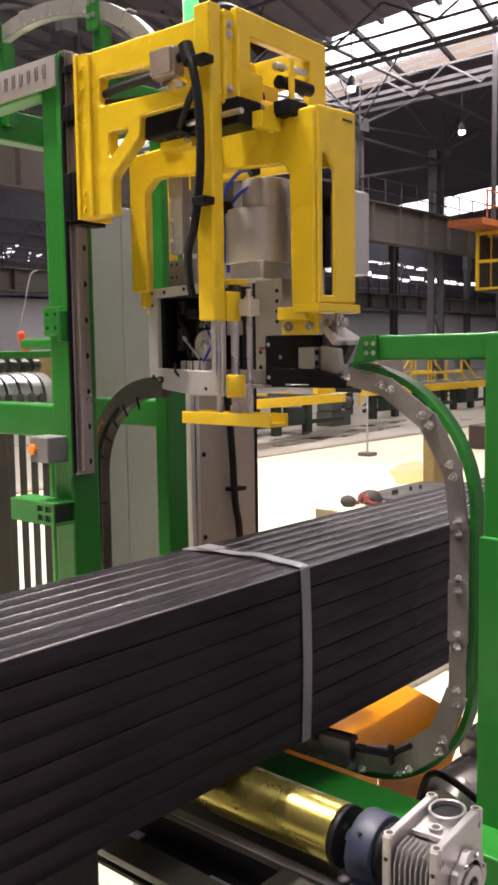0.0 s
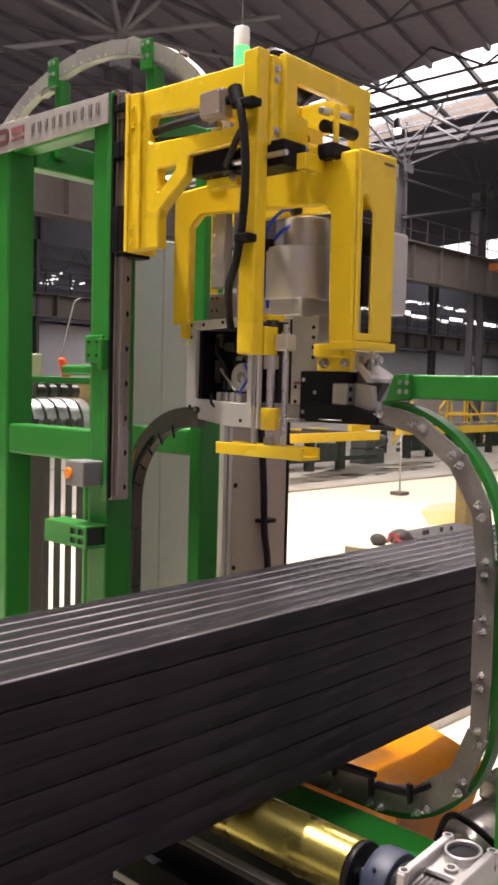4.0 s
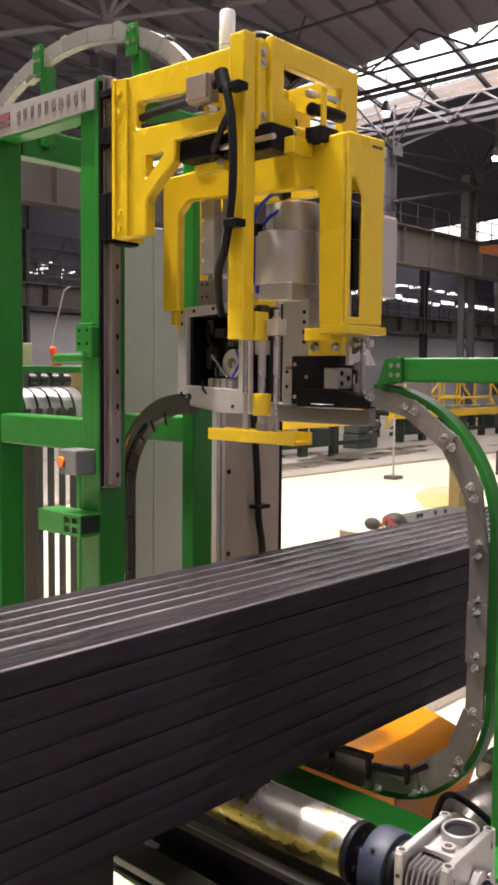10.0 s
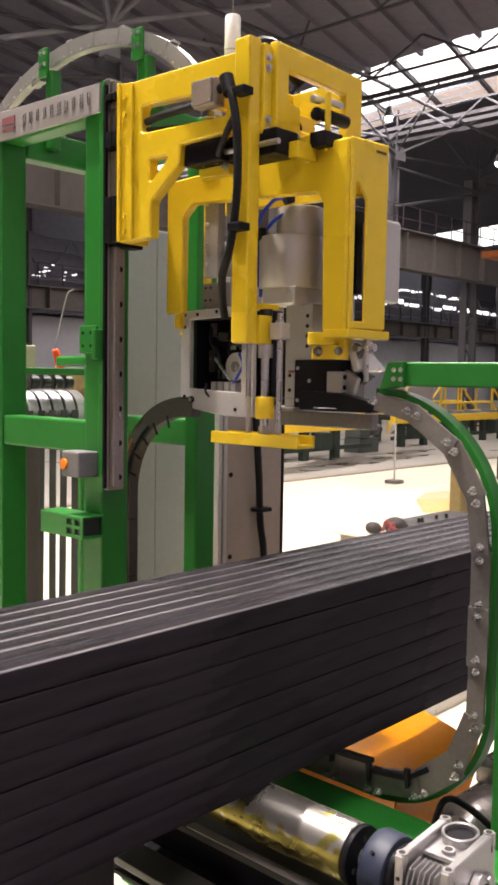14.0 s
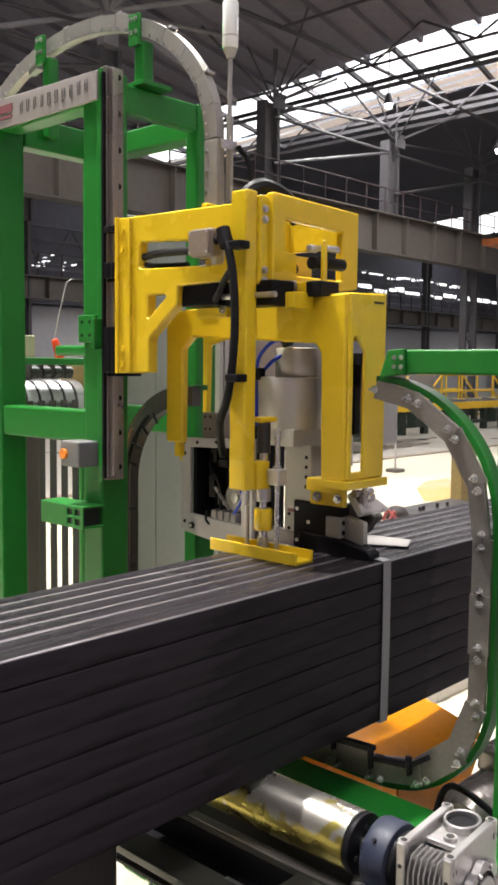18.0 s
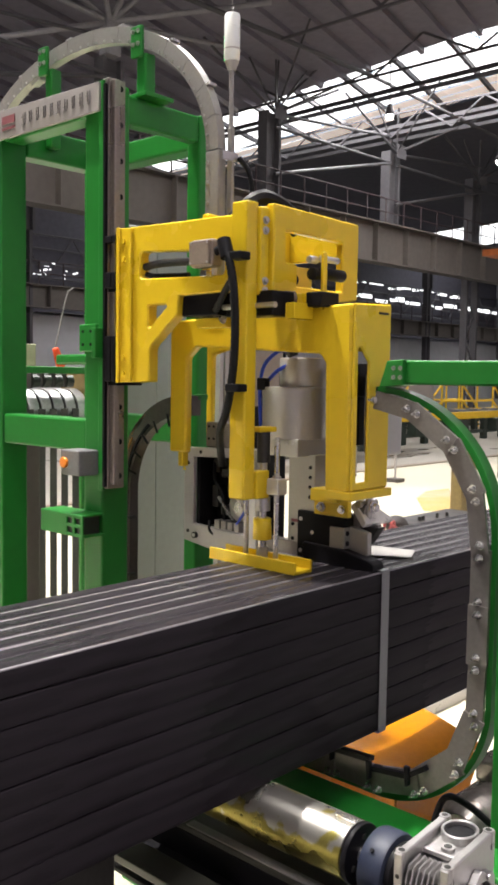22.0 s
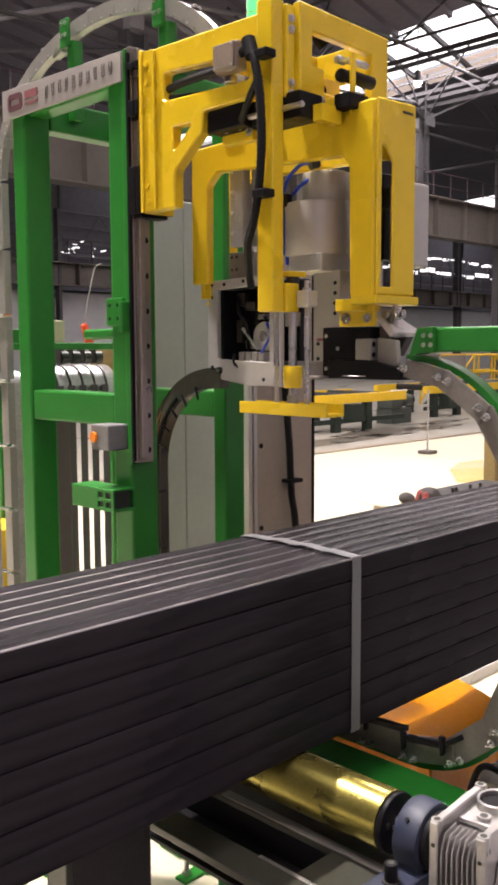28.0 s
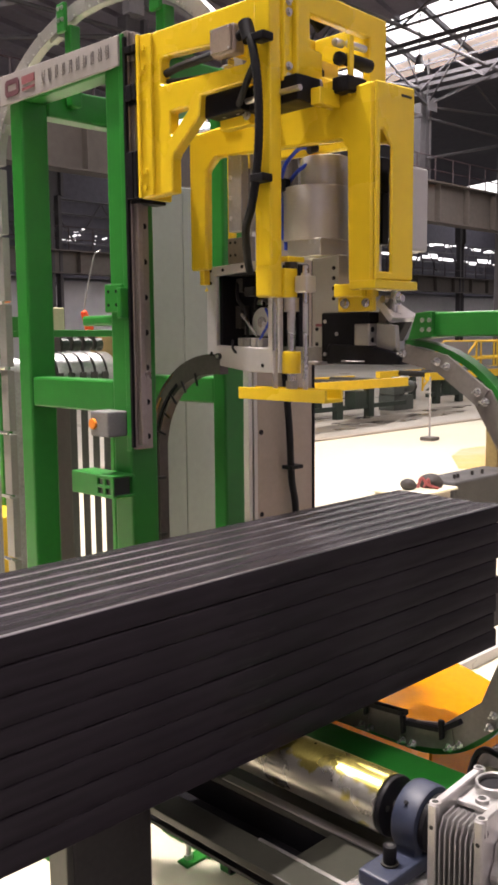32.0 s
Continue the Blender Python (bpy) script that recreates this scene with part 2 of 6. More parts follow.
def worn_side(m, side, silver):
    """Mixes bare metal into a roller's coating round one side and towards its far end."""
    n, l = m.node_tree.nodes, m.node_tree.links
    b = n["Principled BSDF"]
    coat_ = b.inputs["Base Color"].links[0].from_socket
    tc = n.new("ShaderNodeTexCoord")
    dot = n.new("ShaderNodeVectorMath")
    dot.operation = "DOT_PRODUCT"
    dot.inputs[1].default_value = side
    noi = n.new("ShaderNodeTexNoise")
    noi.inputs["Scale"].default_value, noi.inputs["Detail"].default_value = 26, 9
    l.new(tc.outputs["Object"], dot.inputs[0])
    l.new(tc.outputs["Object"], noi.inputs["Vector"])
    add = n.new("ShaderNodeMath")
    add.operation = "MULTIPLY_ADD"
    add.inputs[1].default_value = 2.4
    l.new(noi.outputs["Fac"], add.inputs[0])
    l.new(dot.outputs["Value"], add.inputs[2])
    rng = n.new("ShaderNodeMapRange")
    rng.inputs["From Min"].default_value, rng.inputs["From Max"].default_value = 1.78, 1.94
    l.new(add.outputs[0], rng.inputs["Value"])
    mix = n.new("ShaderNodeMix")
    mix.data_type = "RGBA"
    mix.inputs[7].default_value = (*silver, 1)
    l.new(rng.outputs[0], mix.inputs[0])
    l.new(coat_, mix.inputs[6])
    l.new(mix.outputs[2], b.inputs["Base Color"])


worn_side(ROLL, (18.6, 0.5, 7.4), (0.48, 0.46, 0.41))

# ---------------------------------------------------------------- shape helpers
ORIGIN = {}


def put_mesh(name, bm, material, smooth=False):
    bmesh.ops.recalc_face_normals(bm, faces=bm.faces)
    me = bpy.data.meshes.new(name)
    bm.to_mesh(me)
    bm.free()
    me.materials.append(material)
    if smooth:
        for p in me.polygons:
            p.use_smooth = True
        me.set_sharp_from_angle(angle=radians(35))
    return me


def thing(name, at, label, category, group="", kind=""):
    ob = new(name)
    ob.empty_display_size = 0.05
    ob.location = at
    ORIGIN[ob.name] = Vector(at)
    return tagged(ob, label, category, group, kind)


def part(name, bm, material, parent, label="", pivot=None, smooth=False, turn=None):
    """One mesh part under a thing; bm in world metres."""
    base = ORIGIN[parent.name]
    at = Vector(pivot) if pivot else base
    bmesh.ops.translate(bm, verts=bm.verts, vec=-at)
    ob = new(name, put_mesh(name, bm, material, smooth))
    ob.parent = parent
    ob.location = at - base
    ORIGIN[ob.name] = at
    if label:
        tagged(ob, label)
    return ob


def solid(name, bm, material, label, category, group="", kind="", at=(0, 0, 0), smooth=False):
    """A thing that is one mesh; bm in world metres."""
    bmesh.ops.translate(bm, verts=bm.verts, vec=-Vector(at))
    ob = new(name, put_mesh(name, bm, material, smooth))
    ob.location = at
    ORIGIN[ob.name] = Vector(at)
    return tagged(ob, label, category, group, kind)


def again(ob, name, parent, delta):
    """A further part on the same mesh, moved by delta."""
    o = new(name, ob.data)
    o.parent = parent
    o.location = ob.location + Vector(delta)
    return o


def box(x0, x1, y0, y1, z0, z1, bevel=0.002, bm=None):
    b = bmesh.new()
    bmesh.ops.create_cube(b, size=1)
    for v in b.verts:
        v.co = ((x0 + x1) / 2 + v.co.x * (x1 - x0), (y0 + y1) / 2 + v.co.y * (y1 - y0), (z0 + z1) / 2 + v.co.z * (z1 - z0))
    if bevel:
        bevel = min(bevel, 0.3 * min(abs(x1 - x0), abs(y1 - y0), abs(z1 - z0)))
        bmesh.ops.bevel(b, geom=list(b.edges), offset=bevel, segments=2, profile=0.5, affect="EDGES", clamp_overlap=True)
    return join(bm, b)


def join(bm, b):
    if bm is None:
        return b
    me = bpy.data.meshes.new("tmp")
    b.to_mesh(me)
    b.free()
    bm.from_mesh(me)
    bpy.data.meshes.remove(me)
    return bm


def rod(p0, p1, r, n=16, r2=None, bm=None, bevel=0.0):
    p0, p1 = Vector(p0), Vector(p1)
    b = bmesh.new()
    bmesh.ops.create_cone(b, cap_ends=True, segments=n, radius1=r, radius2=r if r2 is None else r2, depth=(p1 - p0).length)
    if bevel:
        es = [e for e in b.edges if len(e.link_faces) == 2 and any(len(f.verts) > 4 for f in e.link_faces)]
        bmesh.ops.bevel(b, geom=es, offset=bevel, segments=2, profile=0.5, affect="EDGES")
    turn = (p1 - p0).to_track_quat("Z", "Y").to_matrix().to_4x4()
    bmesh.ops.transform(b, verts=b.verts, matrix=Matrix.Translation((p0 + p1) / 2) @ turn)
    return join(bm, b)


def slab(outer, holes, axis, a0, a1, bm=None, bevel=0.0015):
    """A plate with holes: 2D outlines, thick from a0 to a1 along axis ('x': points are y, z; 'y': x, z; 'z': x, y)."""
    def place(p, a):
        return {"x": (a, p[0], p[1]), "y": (p[0], a, p[1]), "z": (p[0], p[1], a)}[axis]
    b = bmesh.new()
    edges = []
    for loop in (outer, *holes):
        vs = [b.verts.new(place(p, a0)) for p in loop]
        edges += [b.edges.new((vs[i], vs[(i + 1) % len(vs)])) for i in range(len(vs))]
    bmesh.ops.triangle_fill(b, use_beauty=True, use_dissolve=False, edges=edges)
    ext = bmesh.ops.extrude_face_region(b, geom=list(b.faces))
    vec = Vector(place((0, 0), a1)) - Vector(place((0, 0), a0))
    bmesh.ops.translate(b, verts=[v for v in ext["geom"] if isinstance(v, bmesh.types.BMVert)], vec=vec)
    bmesh.ops.recalc_face_normals(b, faces=b.faces)
    if bevel:
        es = [e for e in b.edges if len(e.link_faces) == 2 and e.calc_face_angle(0) > 0.5]
        bmesh.ops.bevel(b, geom=es, offset=bevel, segments=1, affect="EDGES", clamp_overlap=True)
    return join(bm, b)


def sweep(points, profile, bm=None, up=(1, 0, 0), closed=False, caps=True):
    """A profile of (u, v) carried along points: u along 'up', v square to the path."""
    b = bmesh.new()
    pts = [Vector(p) for p in points]
    rings, n = [], len(pts)
    for i, p in enumerate(pts):
        if closed:
            d = pts[(i + 1) % n] - pts[i - 1]
        else:
            d = pts[min(i + 1, n - 1)] - pts[max(i - 1, 0)]
        d.normalize()
        u = Vector(up)
        u = (u - d * u.dot(d)).normalized()
        v = d.cross(u)
        rings.append([b.verts.new(p + u * a + v * c) for a, c in profile])
    m = len(profile)
    for i in range(n if closed else n - 1):
        r0, r1 = rings[i], rings[(i + 1) % n]
        for k in range(m):
            b.faces.new((r0[k], r0[(k + 1) % m], r1[(k + 1) % m], r1[k]))
    if caps and not closed:
        b.faces.new(rings[0])
        b.faces.new(rings[-1][::-1])
    return join(bm, b)


def circle(r, n=10):
    return [(r * math.cos(2 * math.pi * k / n), r * math.sin(2 * math.pi * k / n)) for k in range(n)]


def rect(u0, u1, v0, v1):
    return [(u0, v0), (u1, v0), (u1, v1), (u0, v1)]


def smoothed(points, steps=8):
    """A round path through the points."""
    p = [Vector(q) for q in points]
    p = [2 * p[0] - p[1], *p, 2 * p[-1] - p[-2]]
    out = []
    for i in range(1, len(p) - 2):
        for s in range(steps):
            t = s / steps
            a, b, c, d = p[i - 1:i + 3]
            out.append(0.5 * (2 * b + (c - a) * t + (2 * a - 5 * b + 4 * c - d) * t * t + (3 * b - a - 3 * c + d) * t ** 3))
    return out + [p[-2]]


def pipe(points, r, n=10, bm=None, steps=8):
    return sweep(smoothed(points, steps), circle(r, n), bm, up=(0.31, 0.17, 0.93))


def bolt(at, axis, r=0.005, h=0.005, bm=None, n=6):
    a, d = Vector(at), Vector(axis).normalized()
    bm = rod(a, a + d * h * 0.25, r * 1.5, 12, bm=bm)
    return rod(a + d * h * 0.25, a + d * h, r, n, bm=bm)


def bolts(name, places, axis, r, h, material, parent):
    """Bolts that look alike, each a part of its own on one mesh."""
    first = None
    for p in places:
        if first is None:
            first, p0 = part(name, bolt(p, axis, r, h), material, parent, pivot=p), Vector(p)
        else:
            again(first, name, parent, Vector(p) - p0)


def dots(name, places, axis, r, h, material, parent, n=10):
    """Round holes or plugs, each a part of its own on one mesh."""
    first, d = None, Vector(axis)
    for p in places:
        if first is None:
            first, p0 = part(name, rod(Vector(p), Vector(p) + d * h, r, n), material, parent, pivot=p), Vector(p)
        else:
            again(first, name, parent, Vector(p) - p0)

# ---------------------------------------------------------------- the hall
fl = bmesh.new()
bmesh.ops.create_grid(fl, x_segments=40, y_segments=40, size=70)
bmesh.ops.translate(fl, verts=fl.verts, vec=(40, 10, 0))
solid("floor", fl, FLOORM, "pale sealed concrete hall floor with worn darker patches", "floor", kind="structure")

TILT = -0.06


def roof_box(x0, x1, y0, y1, h0, h1, bm):
    """A box that follows the roof's fall; h from the roof's underside."""
    c = box(x0, x1, y0, y1, h0, h1, 0)
    for v in c.verts:
        v.co.z += 12.1 + TILT * abs(v.co.y - 15) * (1 if v.co.y > 15 else 0.3)
    return join(bm, c)


def slant_box(x0, x1, y, w, h0, h1, bm):
    """A roof purlin that runs slightly aslant; y at x = 21."""
    c = box(x0, x1, y, y + w, h0, h1, 0)
    for v in c.verts:
        v.co.y += 0.25 * (v.co.x - 21)
        v.co.z += 12.1 + TILT * abs(v.co.y - 15) * (1 if v.co.y > 15 else 0.3)
    return join(bm, c)


rf = bmesh.new()
for x0, x1 in ((-30, -4), (0, 5.5), (9.5, 25.7)):
    for y0, y1 in ((-40, 15), (15, 36)):
        roof_box(x0, x1, y0, y1, 0.0, 0.15, rf)
for k in range(-14, 16):
    slant_box(9.6, 25.7, 14.3 + k * 1.03, 0.15, -0.17, 0.0, rf)
for x in (-10, -7, 1, 3.4, 4.9):
    roof_box(x, x + 0.12, -40, 36, -0.16, 0.0, rf)
solid("ceiling", rf, ROOFM, "dark ribbed steel roof sheeting on purlins", "ceiling", kind="structure")
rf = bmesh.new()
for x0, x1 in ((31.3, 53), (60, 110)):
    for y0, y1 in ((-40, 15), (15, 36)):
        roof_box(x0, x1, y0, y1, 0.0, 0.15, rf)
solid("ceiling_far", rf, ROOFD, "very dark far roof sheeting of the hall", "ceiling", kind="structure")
sk = bmesh.new()
# strips at x = -4 and 5.5 are added out of view to bring in light
for x0, w in ((-4, 4), (5.5, 4), (25.75, 0.5), (26.3, 3.2), (53, 7)):
    y = -16.9
    while y < 35:
        roof_box(x0 + 0.05, x0 + w - 0.05, y, y + 2.78, 0.02, 0.06, sk)
        y += 2.9
solid("skylight", sk, SKYL, "bright translucent skylight strips across the roof, two added unseen", "skylight", kind="structure")
sk = bmesh.new()
random.seed(12)
for x0, w, lo_, hi in ((29.7, 0.5, -10, 34), (30.4, 0.75, -10, 34)):
    y = lo_
    while y < hi:
        d = random.uniform(0.9, 2.6)
        roof_box(x0, x0 + w, y, y + d - 0.03, 0.02, 0.06, sk)
        y += d
solid("skylight_margin", sk, SKYT, "dusty pinkish edge panes along the skylight", "skylight", kind="structure")
pf = bmesh.new()
for x, w in ((25.66, 0.09), (26.22, 0.10), (29.44, 0.15), (30.2, 0.12), (31.14, 0.16)):
    roof_box(x, x + w, -40, 36, -0.03, 0.1, pf)
roof_box(25.7, 26.3, 19.5, 36, 0.08, 0.12, pf)
for k in range(-7, 10):
    slant_box(25.5, 31.3, 14.3 + k * 2.06, 0.12, -0.19, -0.03, pf)
solid("skylight_framing", pf, TRUSS, "dark purlins crossing under the skylight", "roof framing", kind="structure")

# the dark south wall is added close by, unseen, to darken the tubes' reflections
for nm, b in (("wall_north", box(-30, 110, 33, 33.3, 0, 4.0, 0)), ("near_dark_wall", box(-30, 110, -2.8, -2.5, 0, 12, 0)),
              ("wall_west", box(-30.3, -30, -40, 36, 0, 12, 0)), ("wall_east", box(110, 110.3, -40, 36, 0, 12, 0))):
    solid(nm, b, ROOFM if nm == "near_dark_wall" else WALLM, "unseen dark wall set close to darken reflections" if nm == "near_dark_wall" else "plain grey sheet wall of the hall", "wall", kind="structure")
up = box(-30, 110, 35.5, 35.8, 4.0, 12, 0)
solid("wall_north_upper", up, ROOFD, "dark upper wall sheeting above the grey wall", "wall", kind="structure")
led = box(-30, 110, 33, 35.8, 3.9, 4.02, 0)
solid("wall_ledge", led, WALLM, "grey ledge on top of the low wall", "wall", kind="structure")
cl = bmesh.new()
random.seed(5)
for zc, fill, hh, x1 in ((7.45, 0.7, 0.13, 62), (6.5, 0.8, 0.2, 100)):
    x = 31.0
    while x < x1:
        w = random.uniform(0.4, 2.2)
        z = zc + random.uniform(-0.12, 0.12)
        box(x, x + w * fill, 35.42, 35.48, z, z + hh * random.uniform(0.5, 1.5), 0, cl)
        x += w
for k in range(22):
    x, z = random.uniform(21.5, 27.0), random.choice((5.15, 5.85, 6.1, 6.35)) + random.uniform(-0.08, 0.08)
    box(x, x + random.uniform(0.05, 0.22), 35.42, 35.48, z, z + random.uniform(0.03, 0.06), 0, cl)
solid("clerestory_window", cl, SKYL, "broken rows of bright clerestory panes", "window", kind="structure")
la = bmesh.new()
for k in range(60):
    x = 14 + k * 1.45
    a, c = (5.7, 7.6) if k % 2 else (7.6, 5.7)
    rod((x, 35.2, a), (x + 1.45, 35.2, c), 0.045, 5, bm=la)
for z in (5.7, 6.3, 7.0, 7.62):
    rod((13, 35.2, z), (102, 35.2, z), 0.05, 5, bm=la)
solid("wall_lattice", la, TRUSS, "dark steel lattice in front of the clerestory panes", "lattice", kind="structure")


def girder(y, z0, z1, name):
    g = thing(name, (30, y, z0), "dark crane girder with plate stiffeners along the hall", "crane girder")
    b = box(-25, 105, y, y + 0.04, z0, z1, 0)
    part("web", b, GIRD, g)
    b = box(-25, 105, y - 0.28, y + 0.32, z0 - 0.05, z0, 0)
    part("lower_flange", b, GIRD, g)
    b = box(-25, 105, y - 0.28, y + 0.32, z1, z1 + 0.05, 0)
    part("upper_flange", b, GIRD, g)
    st = None
    for k in range(-12, 52):
        s = box(k * 2.0, k * 2.0 + 0.05, y - 0.24, y - 0.002, z0, z1, 0)
        if st is None:
            st = part("stiffener", s, GIRD, g, pivot=(k * 2.0, y, z0))
        else:
            s.free()
            again(st, "stiffener", g, ((k + 12) * 2.0, 0, 0))
    rl = bmesh.new()
    for k in range(0, 60):
        rod((k * 1.2, y, z1), (k * 1.2, y, z1 + 1.0), 0.03, 6, bm=rl)
    for h in (0.5, 1.0):
        rod((0, y, z1 + h), (72, y, z1 + h), 0.025, 6, bm=rl)
    part("handrail", rl, mat("rust_rail_" + name, (0.035, 0.018, 0.022), 0.6, 0, 0.2, 1, 8, 0.0), g, "rust-brown handrail")


girder(20.0, 5.75, 7.15, "crane_girder")
girder(32.0, 4.15, 5.0, "crane_girder")


def column(x, y, z0, half=0.43):
    """A hall column; z0 above nought: a post that stands on the crane girder."""
    c = thing("hall_column", (x, y, z0), "grey steel post standing on the crane girder" if z0 else "tall grey steel hall column carrying the crane girder", "column", "hall columns")
    if not z0:
        for dx in (-half - 0.07, half - 0.07):
            part("column_leg", box(x + dx, x + dx + 0.14, y - 0.15, y + 0.15, 0, 7.2, 0), COLM, c)
        lace = bmesh.new()
        for k in range(7):
            a, d = (-half, half) if k % 2 else (half, -half)
            rod((x + a, y, 0.2 + k), (x + d, y, 1.2 + k), 0.035, 6, bm=lace)
        part("lacing", lace, COLM, c)
    part("upper_web", box(x - 0.24, x + 0.24, y - 0.03, y + 0.03, 7.2, 10.1, 0), COLM, c)
    for dx in (-0.36, 0.24):
        part("upper_flange", box(x + dx, x + dx + 0.12, y - 0.2, y + 0.2, 7.2, 10.1, 0), COLM, c)
    return c


first = column(9.5, 20.55, 0)
for x in (16.16, 22.83, 36.15, 42.8, 49.5, 56.1):
    copy_thing(first, pose(x, 20.55, 0))
slim = column(9.0, 32.1, 0, 0.19)
for x in (21.0, 33.0, 51.1, 61.0):
    copy_thing(slim, pose(x, 32.1, 0))
column(29.85, 20.55, 7.2)


def roof_fan(x, y):
    """Tube struts that spread from a column's top, and the ties to the next column."""
    t = thing("roof_strut_fan", (x, y, 10.1), "grey tube struts spreading from a column top under the roof", "roof struts", "roof strut fans")
    for dx, dy, dz, r in ((-3.3, 0, 1.5, 0.045), (3.3, 0, 1.5, 0.045), (-1.3, 0, 1.45, 0.035), (1.5, 0, 1.7, 0.035), (0.1, 0, 1.7, 0.035), (-0.25, -0.2, 1.6, 0.03), (2.2, -3.2, 1.55, 0.035), (-2.2, -3.2, 1.55, 0.035)):
        part("strut", rod((x, y, 10.05), (x + dx, y + dy, 10.05 + dz), r, 8), STRUT, t)
    part("tie", rod((x, y, 9.6), (x + 6.65, y, 9.62), 0.055, 8), STRUT, t)
    part("tie", rod((x, y, 10.0), (x + 6.65, y, 10.6), 0.05, 8), STRUT, t)
    part("tie", rod((x, y, 8.1), (x + 6.65, y, 9.6), 0.06, 8), STRUT, t)
    part("gusset", box(x - 0.3, x + 0.3, y - 0.24, y - 0.21, 9.8, 10.3, 0), COLM, t)
    return t


fan = roof_fan(9.5, 20.3)
nf = thing("roof_strut_star", (16.0, 20.3, 11.0), "grey tube struts meeting in a star above a column", "roof struts")
part("post", box(15.75, 16.25, 20.15, 20.45, 10.1, 11.1, 0), STAR, nf)
for dx, dy, dz in ((-4.6, 0, 0.35), (4.6, 0, 0.55), (-1.3, 0.4, 0.75), (1.0, 0.3, 0.75), (-0.25, -1.2, 0.7), (0.35, -1.2, 0.7), (-3.0, -3.0, 0.7), (3.2, -3.0, 0.7), (-4.2, 0.2, -1.6), (5.2, 0.2, -1.2)):
    part("strut", rod((16.0, 20.3, 11.0), (16.0 + dx, 20.3 + dy, 11.0 + dz), 0.075, 8), STAR, nf)
for x in (22.83, 29.85, 36.15, 42.8):
    copy_thing(fan, pose(x, 20.3, 10.1))


def truss(x, z, y0, y1, step, rise, name):
    """A lattice along y: chords and V-shaped webs; rise below nought hangs down."""
    t = thing("roof_truss", (x, y0, z), name, "roof truss", "roof trusses")
    part("chord", box(x - 0.035, x + 0.035, y0, y1, z - 0.035, z + 0.035, 0), TRUSS, t)
    k = y0
    while k < y1 - step:
        part("web_member", rod((x, k, z), (x, k + step / 2, z + rise), 0.04, 6), TRUSS, t)
        part("web_member", rod((x, k + step / 2, z + rise), (x, k + step, z), 0.04, 6), TRUSS, t)
        k += step
    return t


truss(24.6, 11.1, -8.3, 32, 3.72, 0.95, "dark lattice truss crossing before the skylight")
truss(20.0, 11.0, -8.0, 17.6, 3.72, 0.9, "dark lattice truss under the near roof")
truss(29.3, 11.35, 8.5, 33, 2.6, -0.85, "grey hanging lattice behind the skylight")
tie = thing("roof_tie", (17.0, 17.6, 11.0), "long grey tie tube under the roof", "roof tie")
part("tube", rod((9.6, 17.6, 11.0), (24.6, 17.7, 11.1), 0.07, 10), STRUT, tie, smooth=True)
part("tube", rod((24.6, 17.7, 11.1), (37, 17.6, 10.6), 0.06, 10), STRUT, tie, smooth=True)


def highbay(at):
    t = thing("high_bay_lamp", at, "lit round high-bay lamp hanging under the roof", "lamp", "high bay lamps")
    x, y, z = at
    part("shade", rod((x, y, z), (x, y, z + 0.35), 0.18, 16, 0.08), TRUSS, t)
    part("glass", rod((x, y, z - 0.12), (x, y, z - 0.005), 0.09, 16, 0.13), LAMPM, t, "glowing white lamp glass")
    part("rod", rod((x, y, z + 0.35), (x, y, 11.7), 0.02, 6), TRUSS, t)


highbay((25.45, 17.62, 10.05))
highbay((32.69, 17.5, 9.85))
highbay((0.25, 4.2, 11.48))


def conveyor(x0, x1, y, z, name_label):
    c = thing("far_conveyor", (x0, y, 0), name_label, "conveyor", "far conveyors")
    part("side_beam", box(x0, x1, y, y + 0.12, z - 0.1, z + 0.06, 0), FARYEL, c, "yellow side beam")
    part("side_beam", box(x0, x1, y + 1.3, y + 1.42, z - 0.1, z + 0.06, 0), FARYEL, c)
    n = int((x1 - x0) / 0.9)
    for k in range(n):
        x = x0 + 0.3 + k * 0.9
        part("leg", box(x, x + 0.16, y + 0.02, y + 0.14, 0, z - 0.1, 0), FARGRN, c)
        part("leg", box(x, x + 0.16, y + 1.28, y + 1.4, 0, z - 0.1, 0), FARGRN, c)
        part("roller", rod((x + 0.45, y + 0.1, z), (x + 0.45, y + 1.32, z), 0.07, 10), DARK, c)
        if k % 2 == 0:
            part("drive_box", box(x + 0.3, x + 0.62, y - 0.14, y + 0.1, z - 0.42, z - 0.12, 0), FARGRN, c)
    part("lower_rail", box(x0, x1, y + 0.04, y + 0.1, 0.16, 0.24, 0), FARGRN, c)
    return c


conveyor(8.5, 14.5, 10.2, 0.62, "roller conveyor with yellow side beams and green legs")
conveyor(16.4, 30.5, 11.0, 0.62, "long roller conveyor with yellow side beams on green legs")


